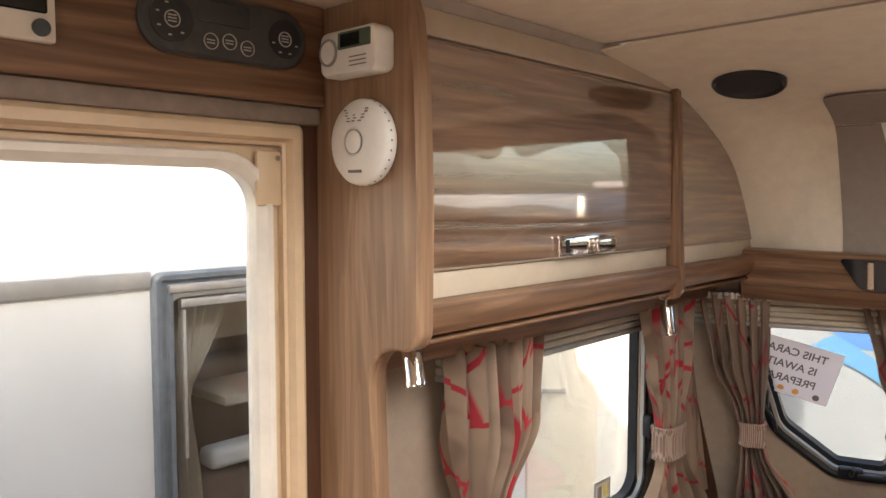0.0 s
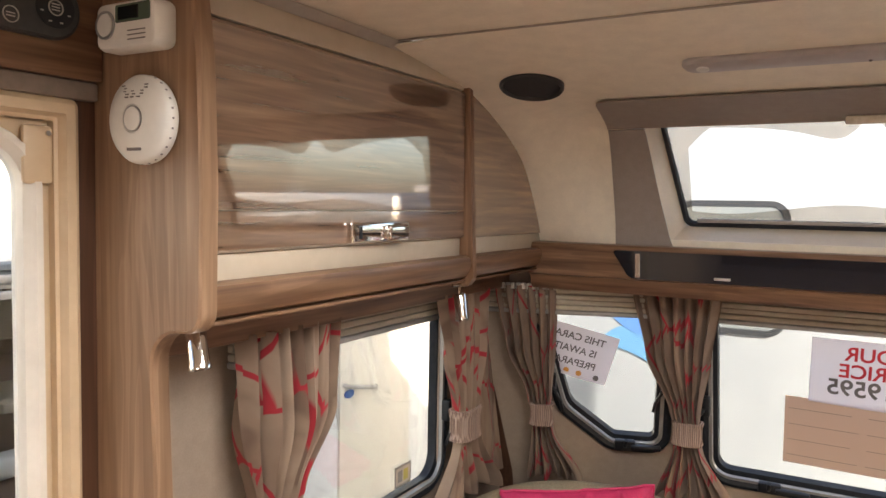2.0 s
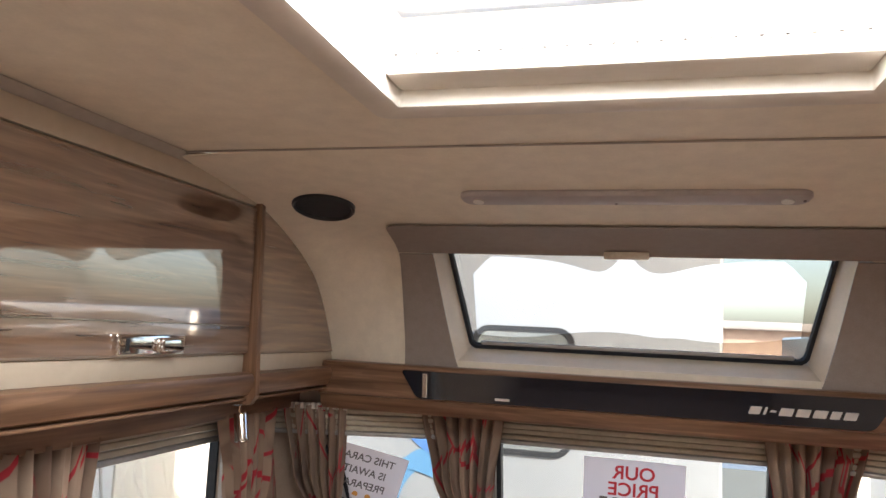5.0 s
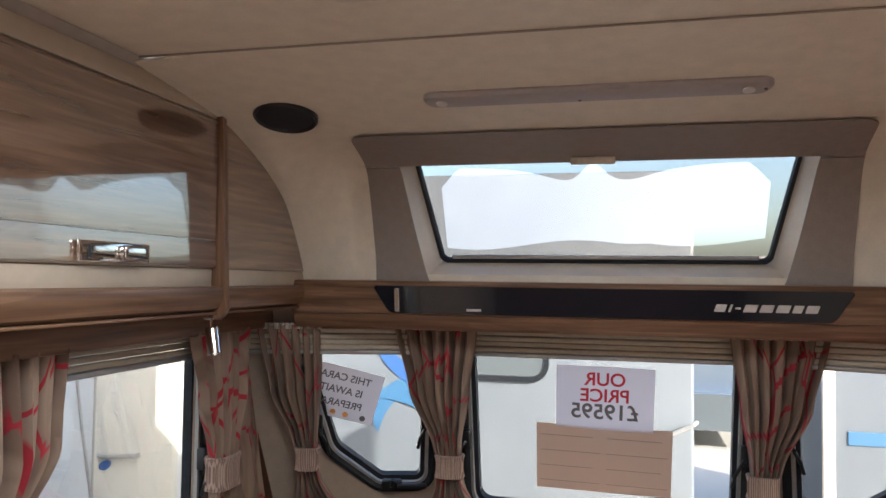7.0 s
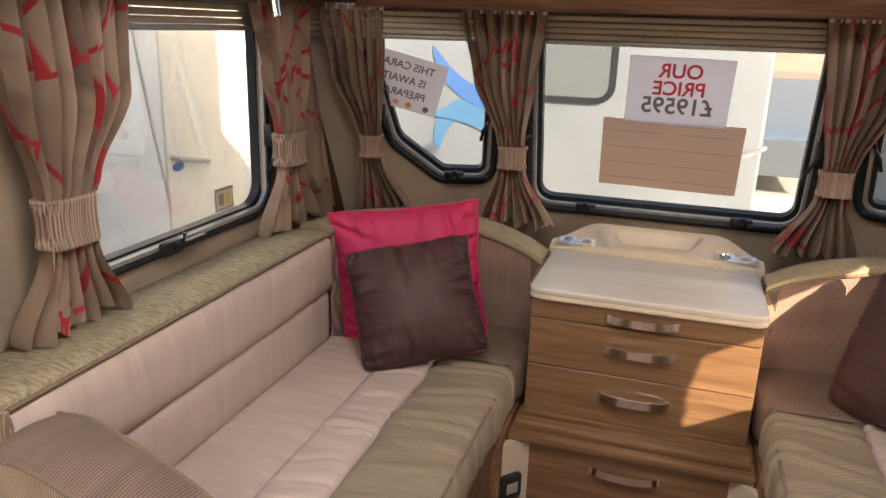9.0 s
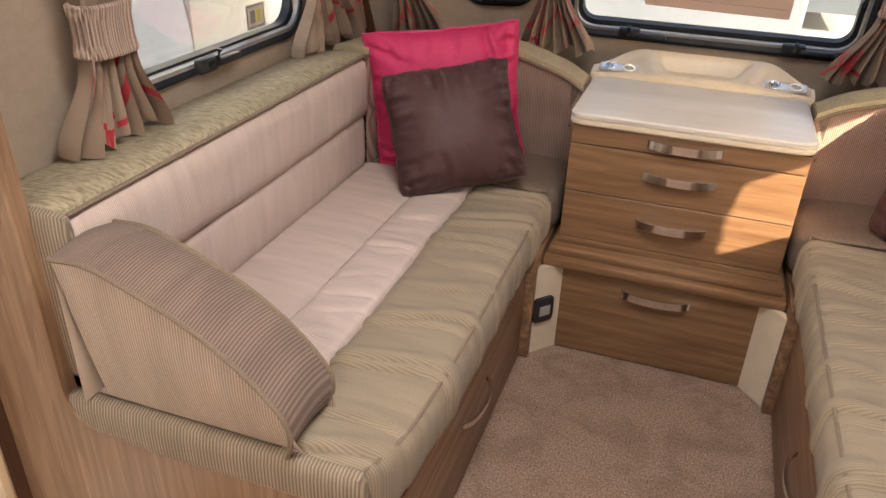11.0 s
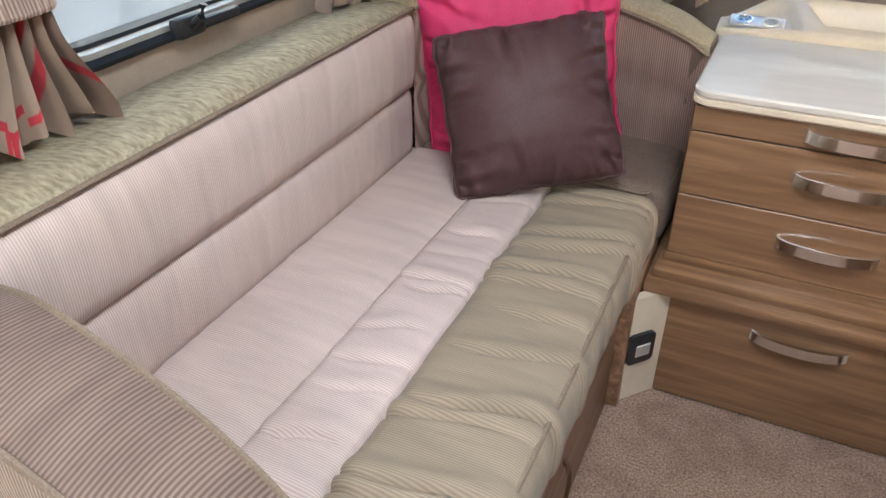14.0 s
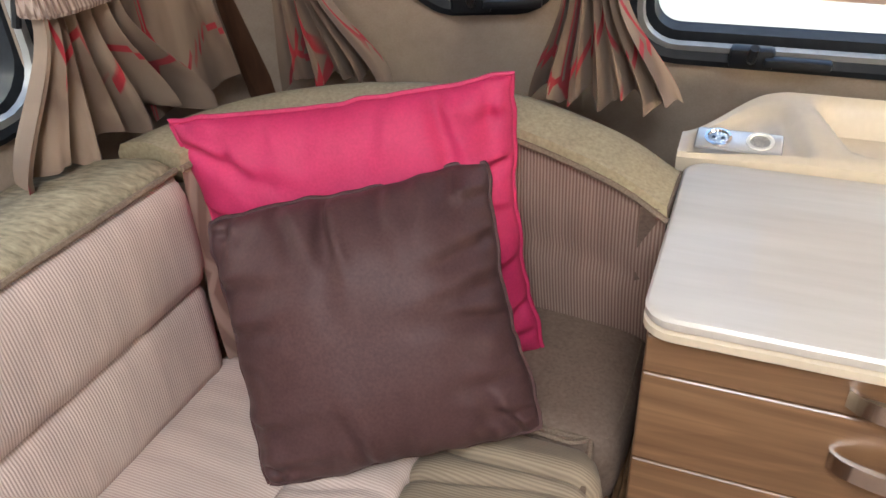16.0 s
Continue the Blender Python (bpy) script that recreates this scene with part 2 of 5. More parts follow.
def thin_paper(name, colour):
    m, n, l, b = material(name, colour, 0.8)
    t, x = n.new("ShaderNodeBsdfTranslucent"), n.new("ShaderNodeMixShader")
    t.inputs[0].default_value = (*colour, 1)
    x.inputs[0].default_value = 0.7
    l.new(b.outputs[0], x.inputs[1])
    l.new(t.outputs[0], x.inputs[2])
    l.new(x.outputs[0], n["Material Output"].inputs[0])
    return m


paper = thin_paper("white_paper", (0.88, 0.84, 0.85))
card = thin_paper("printed_card_back", (0.70, 0.55, 0.45))
red_print, *_ = material("red_print", (0.62, 0.03, 0.04), 0.6)
orange_mark, *_ = material("orange_mark", (0.75, 0.36, 0.08), 0.6)
glass = pane("window_acrylic", (0.88, 0.90, 0.91), 0.35)
tinted_rim_acrylic = pane("tinted_rim_acrylic", (0.74, 0.715, 0.68), 0.5)
roof_glass = pane("roof_acrylic", (0.93, 0.95, 0.97), 0.5)
van_white = mottled("white_caravan_panel", (0.62, 0.64, 0.635), (0.68, 0.70, 0.695), 0.3, 4, 0, 0, 0.3)
van_silver = mottled("pale_grey_caravan_panel", (0.140, 0.158, 0.182), (0.162, 0.180, 0.204), 0.35, 3, 0, 0, 0.2)
van_cream = mottled("cream_caravan_door", (0.60, 0.57, 0.49), (0.65, 0.62, 0.54), 0.4, 3)
van_glass, *_ = material("dark_caravan_window", (0.10, 0.115, 0.125), 0.12, 0, 0.5)
van_blue, *_ = material("blue_decal", (0.035, 0.10, 0.28), 0.5)
van_blue_light, *_ = material("light_blue_decal", (0.045, 0.13, 0.25), 0.5)
asphalt = mottled("pale_yard_concrete", (0.36, 0.35, 0.33), (0.44, 0.43, 0.41), 0.9, 40, 0.004)
net_cord, *_ = material("black_cord", (0.012, 0.010, 0.010), 0.7)

# ---- mesh helpers ----
BASE = {}
SIDE = 1  # -1 mirrors what is built across the centre line


def thing(name, at, label, category, group="", kind=""):
    ob = tagged(new(name), label, category, group, kind)
    at = Vector((SIDE * at[0], at[1], at[2]))
    ob.location, ob.empty_display_size = at, 0.05
    BASE[ob] = at
    return ob


def smooth(bm, degrees=35):
    bm.normal_update()
    for f in bm.faces:
        f.smooth = True
    for e in bm.edges:
        e.smooth = len(e.link_faces) == 2 and e.calc_face_angle(0.0) < radians(degrees)


def part(name, bm, mat, parent=None, label="", kind="", category="", degrees=35):
    """Links a bmesh given in world metres as one mesh object, under a thing or a part."""
    if SIDE < 0:
        bm.transform(Matrix.Diagonal((-1, 1, 1, 1)))
        bmesh.ops.reverse_faces(bm, faces=bm.faces)
    base = BASE.get(parent, Vector((0, 0, 0)))
    bm.transform(Matrix.Translation(-base))
    smooth(bm, degrees)
    me = bpy.data.meshes.new(name)
    bm.to_mesh(me)
    bm.free()
    me.materials.append(mat)
    ob = tagged(new(name, me), label, category, "", kind)
    if parent:
        ob.parent = parent
    BASE[ob] = base
    return ob


def box(lo, hi, bevel=0.0, seg=2, m=None, bm=None):
    own = bmesh.new()
    bmesh.ops.create_cube(own, size=1)
    lo, hi = Vector(lo), Vector(hi)
    own.transform(Matrix.Translation((lo + hi) / 2) @ Matrix.Diagonal((*(hi - lo), 1)))
    if bevel:
        bmesh.ops.bevel(own, geom=own.edges[:], offset=bevel, segments=seg, profile=0.5, affect="EDGES")
    if m:
        own.transform(m)
    return own if bm is None else join(bm, own)


def join(bm, *others):
    for o in others:
        me = bpy.data.meshes.new("join")
        o.to_mesh(me)
        o.free()
        bm.from_mesh(me)
        bpy.data.meshes.remove(me)
    return bm


def loft(loops, closed=True, cap=True, bm=None):
    """Skin over loops of points."""
    bm = bm or bmesh.new()
    rings = [[bm.verts.new(p) for p in loop] for loop in loops]
    n = len(rings[0])
    for a, b in zip(rings, rings[1:]):
        for i in range(n if closed else n - 1):
            j = (i + 1) % n
            bm.faces.new((a[i], a[j], b[j], b[i]))
    if cap and closed:
        bm.faces.new(rings[0][::-1])
        bm.faces.new(rings[-1])
    bmesh.ops.recalc_face_normals(bm, faces=bm.faces)
    return bm


def tube(points, radius, n=8, bm=None):
    pts = [Vector(p) for p in points]
    loops = []
    up = Vector((0, 0, 1))
    for i, p in enumerate(pts):
        d = (pts[min(i + 1, len(pts) - 1)] - pts[max(i - 1, 0)]).normalized()
        side = d.cross(up if abs(d.z) < 0.9 else Vector((1, 0, 0))).normalized()
        other = side.cross(d)
        loops.append([p + radius * (math.cos(a) * side + math.sin(a) * other) for a in (2 * math.pi * k / n for k in range(n))])
    own = loft(loops)
    return own if bm is None else join(bm, own)


def rounded(poly, radius, n=6):
    """A convex outline with rounded corners (one radius, or one a corner)."""
    out = []
    k = len(poly)
    for i in range(k):
        r = radius[i] if isinstance(radius, (list, tuple)) else radius
        p, a, b = (Vector(poly[j % k]) for j in (i, i - 1, i + 1))
        da, db = (a - p).normalized(), (b - p).normalized()
        ang = da.angle(db)
        if r < 1e-4:
            out += [p] * 1
            continue
        t = r / math.tan(ang / 2)
        c = p + (da + db).normalized() * (r / math.sin(ang / 2))
        s, e = p + da * t - c, p + db * t - c
        turn = s.angle_signed(e)
        for q in range(n + 1):
            v = s.copy()
            v.rotate(Matrix.Rotation(-turn * q / n, 2))
            out.append(c + v)
    return out


def inset(poly, d):
    """A convex outline moved inwards by d (counter-clockwise or clockwise)."""
    k = len(poly)
    area = sum(poly[i][0] * poly[(i + 1) % k][1] - poly[(i + 1) % k][0] * poly[i][1] for i in range(k))
    s = 1 if area > 0 else -1
    lines = []
    for i in range(k):
        a, b = Vector(poly[i]), Vector(poly[(i + 1) % k])
        t = (b - a).normalized()
        lines.append((a + Vector((-t.y, t.x)) * d * s, t))
    out = []
    for i in range(k):
        (p, t), (q, u) = lines[i - 1], lines[i]
        den = t.x * u.y - t.y * u.x
        w = q - p
        out.append(p + t * ((w.x * u.y - w.y * u.x) / den))
    return out


def plate(outline, holes, m, depth, bm=None):
    """A flat board in the local u, v plane of m, with holes, depth thick along minus its normal."""
    own = bmesh.new()
    edges, loops = [], []
    for pts in (outline, *holes):
        vs = [own.verts.new((p[0], p[1], 0)) for p in pts]
        loops.append(vs)
        edges += [own.edges.new((vs[i], vs[(i + 1) % len(vs)])) for i in range(len(vs))]
    bmesh.ops.triangle_fill(own, edges=edges, use_beauty=True, normal=(0, 0, 1))
    front = own.faces[:]
    for f in front:
        f.normal_update()
        if f.normal.z < 0:
            f.normal_flip()
    low = {v: own.verts.new((v.co.x, v.co.y, -depth)) for v in own.verts[:]}
    for f in front:
        own.faces.new([low[v] for v in reversed(f.verts)])
    for vs in loops:
        for i in range(len(vs)):
            a, b = vs[i], vs[(i + 1) % len(vs)]
            own.faces.new((a, b, low[b], low[a]))
    bmesh.ops.recalc_face_normals(own, faces=own.faces)
    own.transform(m)
    return own if bm is None else join(bm, own)


def ring(outline, profile, m, radius, n=6):
    """A frame: closed profile of (inset, height) swept round an outline with rounded corners."""
    loops = []
    for d, h in profile + profile[:1]:
        pts = rounded(inset(outline, d), [max(r - d, 0.004) for r in radius] if isinstance(radius, list) else max(radius - d, 0.004), n)
        loops.append([m @ Vector((p.x, p.y, h)) for p in pts])
    return loft(loops, True, False)


def plane(origin, u, v):
    """Local axes u, v and their normal at an origin."""
    u, v = Vector(u).normalized(), Vector(v).normalized()
    w = u.cross(v)
    return Matrix(((u.x, v.x, w.x, origin[0]), (u.y, v.y, w.y, origin[1]), (u.z, v.z, w.z, origin[2]), (0, 0, 0, 1)))


def rect(a, b, c, d):
    return [(a, c), (b, c), (b, d), (a, d)]


def lettering(words, size):
    """Flat mesh of words in the built-in font, centred, reading along x."""
    cu = bpy.data.curves.new("words", "FONT")
    cu.body, cu.size, cu.align_x, cu.align_y, cu.offset = words, size, "CENTER", "CENTER", size * 0.018
    ob = bpy.data.objects.new("words", cu)
    scene.collection.objects.link(ob)
    bpy.context.view_layer.update()
    me = bpy.data.meshes.new_from_object(ob.evaluated_get(bpy.context.evaluated_depsgraph_get()))
    bm = bmesh.new()
    bm.from_mesh(me)
    bpy.data.objects.remove(ob)
    bpy.data.curves.remove(cu)
    bpy.data.meshes.remove(me)
    return bm


def curve_points(keys, n):
    """Smooth points through keys (Catmull-Rom)."""
    k = [Vector(p) for p in keys]
    k = [2 * k[0] - k[1]] + k + [2 * k[-1] - k[-2]]
    out = []
    for i in range(1, len(k) - 2):
        for q in range(n):
            t = q / n
            a, b, c, d = k[i - 1], k[i], k[i + 1], k[i + 2]
            out.append(0.5 * (2 * b + (c - a) * t + (2 * a - 5 * b + 4 * c - d) * t * t + (3 * b - a - 3 * c + d) * t ** 3))
    return out + [k[-2]]


# ---- the shell ----
HALF, CEIL = 1.05, 1.905
XZ = plane((0, 0, 0), (1, 0, 0), (0, 0, 1))  # u = x, v = z, faces -y


def shell():
    part("floor", box((-1.15, -2.4, -0.05), (1.15, 2.75, 0.0)), carpet, None, "brown short-pile carpet over the caravan floor", "structure", "floor")
    # left wall, seen from inside: u = y, v = z
    ml = plane((-HALF, 0, 0), (0, 1, 0), (0, 0, 1))
    side_hole = rect(1.272, 1.955, 0.808, 1.335)
    door_hole = rect(0.19, 0.805, 0.02, 1.71)
    part("wall_left", plate(rect(-2.4, 2.75, 0, 2.0), [side_hole, door_hole], ml, 0.035), wall_paper, None, "pale beige papered caravan side wall with window and door openings", "structure", "wall")
    mr = plane((HALF, 0, 0), (0, -1, 0), (0, 0, 1))
    # The rearward hole is an unseen opening, added for a fill lamp.
    part("wall_right", plate(rect(-2.75, 2.4, 0, 2.0), [rect(-1.955, -1.272, 0.808, 1.335), rect(1.45, 2.25, 0.95, 1.45)], mr, 0.035), wall_paper, None, "pale beige papered caravan side wall, a window and an added opening", "structure", "wall")
    part("wall_rear", box((-1.09, -2.45, 0), (1.09, -2.4, 2.0)), wood_z, None, "wooden bulkhead closing the rear of the living area", "structure", "wall")
    # Ceiling and roof: the rear hole is added for the other fill lamp.
    part("ceiling", plate(rect(-1.09, 1.09, -2.4, 1.388), [rect(-0.32, 0.32, 0.43, 1.15), rect(-0.3, 0.3, -1.2, -0.6)], plane((0, 0, CEIL), (1, 0, 0), (0, 1, 0)) @ Matrix.Diagonal((1, 1, -1, 1)), 0.04), ceiling_skin, None, "cream caravan ceiling skin with roof openings", "structure", "ceiling")
    part("roof", plate(rect(-1.15, 1.15, -2.45, 1.46), [rect(-0.40, 0.40, 0.38, 1.21), rect(-0.33, 0.33, -1.23, -0.57)], plane((0, 0, 2.05), (1, 0, 0), (0, 1, 0)), 0.05), van_white, None, "white caravan roof skin", "structure", "roof")


LEAN = 0.25


def front_planes():
    v = Vector((0, -LEAN, 1)).normalized()
    centre = plane((0, 2.45, 1.05), (1, 0, 0), v)
    a, b = Vector((-0.47, 2.45, 1.05)), Vector((-1.05, 2.27, 1.05))
    u = (a - b).normalized()
    nh = Vector((u.y, -u.x, 0))
    corner = plane(a, u, (nh * LEAN + Vector((0, 0, 1))))
    return centre, corner


CENTRE, CORNER = front_planes()
TALL = math.sqrt(1 + LEAN * LEAN)


def vz(z):
    """Height z as the local v of a leaning front plane."""
    return (z - 1.05) * TALL


CENTRE_WIN = rect(-0.425, 0.425, vz(0.735), vz(1.335))
CORNER_WIN = [(-0.03, vz(1.335)), (-0.03, vz(0.81)), (-0.22, vz(0.81)), (-0.385, vz(0.935)), (-0.50, vz(1.335))]


def front_wall():
    global SIDE
    part("wall_front", plate(rect(-0.50, 0.50, vz(0.0), vz(1.42)), [inset(CENTRE_WIN, 0.028)], CENTRE, 0.03), wall_paper, None, "beige papered front wall under the sunroof", "structure", "wall")
    for SIDE in (1, -1):
        name = "wall_front_left" if SIDE > 0 else "wall_front_right"
        part(name, plate(rect(-0.66, 0.035, vz(0.0), vz(1.42)), [inset(CORNER_WIN, 0.028)], CORNER, 0.03), wall_paper, None, "beige papered angled front corner wall", "structure", "wall")
    SIDE = 1


PROFILE = curve_points([(0, 1.385, 1.902), (0, 1.55, 1.885), (0, 1.75, 1.856), (0, 1.90, 1.832), (0, 2.02, 1.806), (0, 2.065, 1.783), (0, 2.10, 1.71), (0, 2.135, 1.61), (0, 2.157, 1.54), (0, 2.165, 1.47)], 5)
SIDE_PROFILE = curve_points([(0, 1.385, 1.893), (0, 1.55, 1.873), (0, 1.70, 1.852), (0, 1.80, 1.822), (0, 1.90, 1.782), (0, 1.98, 1.742), (0, 2.055, 1.69), (0, 2.12, 1.61), (0, 2.165, 1.54), (0, 2.20, 1.47)], 5)


def ease(t):
    t = max(0.0, min(1.0, t))
    return t * t * (3 - 2 * t)


def cove(x, p):
    """A point of the moulded front ceiling at x, beside its profile."""
    e = ease((abs(x) - 0.64) / 0.21)
    g = 0.012 * math.exp(-((abs(x) - 0.665) / 0.018) ** 2) * ease((p.y - 1.7) / 0.3)
    q = p.lerp(SIDE_PROFILE[PROFILE.index(p)], e)
    return Vector((x, q.y + g * 0.6, q.z - 0.1 * g))


def front_ceiling():
    """Moulded cream front ceiling, open for the sunroof."""
    xs = [-1.0, -0.92, -0.86] + [-0.84 + 0.02 * i for i in range(12)] + [-0.60, -0.55, -0.485, -0.25, -0.06, 0.06, 0.25, 0.485, 0.55, 0.60] + [0.62 + 0.02 * i for i in range(12)] + [0.86, 0.92, 1.0]
    bm = bmesh.new()
    rows = [[bm.verts.new(cove(x, p)) for x in xs] for p in PROFILE]
    for i, (a, b) in enumerate(zip(rows, rows[1:])):
        z = (PROFILE[i].z + PROFILE[i + 1].z) / 2
        for j in range(len(xs) - 1):
            x = (xs[j] + xs[j + 1]) / 2
            if abs(x) < 0.55 and 1.50 < z < 1.787:
                continue
            bm.faces.new((a[j], b[j], b[j + 1], a[j + 1]))
    bmesh.ops.recalc_face_normals(bm, faces=bm.faces)
    bmesh.ops.solidify(bm, geom=bm.faces[:], thickness=-0.004)
    part("ceiling_front", bm, ceiling_skin, None, "cream moulded front ceiling sweeping down round the sunroof", "structure", "ceiling", 50)
    roof = bmesh.new()
    pts = [(1.44, 2.05), (1.9, 2.02), (2.14, 1.92), (2.19, 1.84)]
    loft([[(x, y, z) for y, z in pts] for x in (-1.15, 1.15)], False, False, roof)
    low = [(2.235, 1.52), (2.42, 1.40), (2.62, 1.0), (2.70, 0.4), (2.72, -0.1)]
    for a, b, c in ((-1.15, -0.53, 0), (0.53, 1.15, 0)):
        loft([[(x, y, z) for y, z in [pts[-1], low[0]]] for x in (a, b)], False, False, roof)
    part("roof_front", roof, van_white, None, "white sloping front roof panel", "structure", "roof")
    part("ceiling_seam", box((-0.84, 1.3835, 1.9005), (0.84, 1.387, 1.9045), 0.002), grey_strip, None, "thin grey joint strip across the ceiling", "structure", "trim")


shell()
front_wall()
front_ceiling()


def opening_half(z):
    """Half the width of the sunroof's opening at height z: wider towards the top, with bowed sides."""
    t = (z - 1.48) / 0.305
    return 0.455 + 0.062 * max(0.0, t) ** 0.72


def at_height(z):
    """The point of the ceiling's profile at height z."""
    for a, b in zip(PROFILE, PROFILE[1:]):
        if b.z <= z <= a.z:
            return a.lerp(b, (a.z - z) / (a.z - b.z))
    return PROFILE[-1]


def suede_surround():
    """Taupe panel round the sunroof, laid on the moulded ceiling, with rounded upper corners."""
    th = thing("sunroof_surround", (0, 2.0, 1.8), "taupe suede-finish trim panel framing the front sunroof", "trim panel", "", "structure")
    rows = [p for p in PROFILE if p.y > 1.86 and p.z > 1.786]
    rows = [rows[0].lerp(rows[1], k / 6) for k in range(6)] + rows[1:]
    lift = Vector((0, -0.004, -0.004))
    r, y0 = 0.035, rows[0].y
    loops = []
    for p in rows:
        s = min(1.0, (p.y - y0) / r)
        half = 0.592 + 0.020 * (p.y - y0) / (rows[-1].y - y0) - r * (1 - math.sqrt(max(0.0, 1 - (1 - s) ** 2)))
        loops.append([Vector((half * (2 * i / 32 - 1), p.y, p.z)) + lift for i in range(33)])
    bm = loft(loops, False, False)
    bmesh.ops.solidify(bm, geom=bm.faces[:], thickness=0.003)
    part("top_panel", bm, surround_skin, th)
    zs = [1.786 - (1.786 - 1.478) * k / 20 for k in range(21)]
    for side in (-1, 1):
        bm = loft([[Vector((side * (opening_half(z) + (0.612 - opening_half(z)) * i / 5), at_height(z).y, z)) + lift for i in range(6)] for z in zs], False, False)
        bmesh.ops.solidify(bm, geom=bm.faces[:], thickness=0.003 * side)
        part("side_panel", bm, surround_skin, th)


def sunroof():
    th = thing("window_sunroof", (0, 2.15, 1.66), "tinted front sunroof pane in a black seal with cream reveals", "window", "", "structure")
    m = plane((0, 2.195, 1.673), (1, 0, 0), Vector((0, -0.36, 1)))
    vb, vt, hb, ht = -0.147, 0.160, 0.442, 0.502
    out = [(-hb, vb), (hb, vb), (ht, vt), (-ht, vt)]
    n, outer, inner = 12, [], []
    for k in range(n + 1):
        t = k / n
        z = 1.793 - (1.793 - 1.492) * t
        outer.append(Vector((-opening_half(z) - 0.002, at_height(z).y + 0.001, z)))
        inner.append(m @ Vector((-ht + (ht - hb) * t, vt + (vb - vt) * t, 0.0)))
    outer += [Vector((-p.x, p.y, p.z)) for p in reversed(outer)]
    inner += [Vector((-p.x, p.y, p.z)) for p in reversed(inner)]
    deep = m.to_3x3() @ Vector((0, 0, -0.02))
    mid = [a.lerp(b, 0.55) + Vector((0, -0.004, 0)) for a, b in zip(outer, inner)]
    part("reveal", loft([outer, mid, inner, [p + deep for p in inner]], True, False), cream_plastic, th)
    part("seal", ring(out, [(-0.002, -0.012), (-0.002, 0.004), (0.008, 0.003), (0.011, -0.012)], m, [0.03, 0.03, 0.008, 0.008]), black_rubber, th)
    part("sill_bar", box((-hb + 0.03, vb + 0.010, -0.006), (hb - 0.03, vb + 0.021, 0.004), 0.004, 2, m), alu, th, "pale grey lower bar")
    p = part("glass_pane", plate(rounded(inset(out, 0.004), [0.03, 0.03, 0.006, 0.006]), [], m @ Matrix.Translation((0, 0, -0.012)), 0.004), roof_glass, th)
    p.visible_shadow = False
    # greyish see-through border laid over the pane, with its wavy inner edge
    wave = []
    for k in range(48):
        u = 0.43 - 0.86 * k / 47
        wave.append((u, 0.105 + 0.018 * math.cos(7.5 * (abs(u) - 0.36)) - 0.012 * math.exp(-((abs(u) - 0.09) / 0.06) ** 2) + 0.044 * math.exp(-((u + 0.012) / 0.036) ** 2) - 0.05 * max(0.0, abs(u) - 0.38) / 0.05))
    for k in range(40):
        u = -0.425 + 0.85 * k / 39
        wave.append((u, -0.098 + 0.014 * math.cos(11 * u + 0.6) + 0.012 * ease((u - 0.05) / 0.1)))
    rim_sheet = part("tinted_rim", plate(rounded(inset(out, 0.006), [0.028, 0.028, 0.005, 0.005]), [wave], m @ Matrix.Translation((0, 0, -0.006)), 0.0015), tinted_rim_acrylic, th, "greyish tinted border over the pane")
    rim_sheet.visible_shadow = False
    part("blind_catch", box((-0.063, 0.150, 0.095), (0.047, 0.170, 0.118), 0.004, 2, m), mottled("frosted_catch", (0.55, 0.47, 0.37), (0.72, 0.66, 0.56), 0.5, 90), th, "frosted beige blind catch")


milky, *_ = material("milky_dome", (0.8, 0.8, 0.8), 0.4)
milky.node_tree.nodes["Principled BSDF"].inputs["Transmission Weight"].default_value = 0.5


def rooflight():
    th = thing("rooflight", (0, 0.84, 1.93), "large cream-framed rooflight with a clear dome in the ceiling", "rooflight", "", "structure")
    m = plane((0, 0.79, CEIL), (1, 0, 0), (0, -1, 0))
    out = rect(-0.36, 0.36, -0.395, 0.395)
    part("frame", ring(out, [(0.0, -0.004), (0.006, 0.012), (0.03, 0.016), (0.05, 0.008), (0.052, -0.02), (0.045, -0.13), (0.04, -0.13), (0.04, -0.006)], m, 0.03), off_white, th)
    part("blind_cassette", box((-0.31, 1.065, 1.92), (0.31, 1.138, 1.96), 0.008), off_white, th)
    b = bmesh.new()
    for i in range(21):
        box((-0.295 + i * 0.029, 1.061, 1.947), (-0.290 + i * 0.029, 1.0655, 1.951), bm=b)
    part("vent_strip", b, mark_grey, th)
    g = part("dome", plate(rounded(inset(out, 0.0), 0.05), [], m @ Matrix.Translation((0, 0, -0.14)), 0.006), milky, th, "milky dome")


def added_rear_rooflight():
    # Out of view: made up to house the rear fill lamp.
    th = thing("rooflight_rear_added", (0, -0.9, 1.9), "added unseen rooflight, cream-framed with a milky dome", "rooflight", "", "structure")
    m = plane((0, -0.9, CEIL), (1, 0, 0), (0, -1, 0))
    part("frame", ring(rect(-0.34, 0.34, -0.34, 0.34), [(0.0, -0.004), (0.006, 0.012), (0.03, 0.016), (0.045, 0.008), (0.045, -0.13), (0.04, -0.13)], m, 0.03), off_white, th)
    part("dome", plate(rounded(rect(-0.36, 0.36, -0.36, 0.36), 0.05), [], m @ Matrix.Translation((0, 0, -0.15)), 0.006), milky, th, "milky dome")


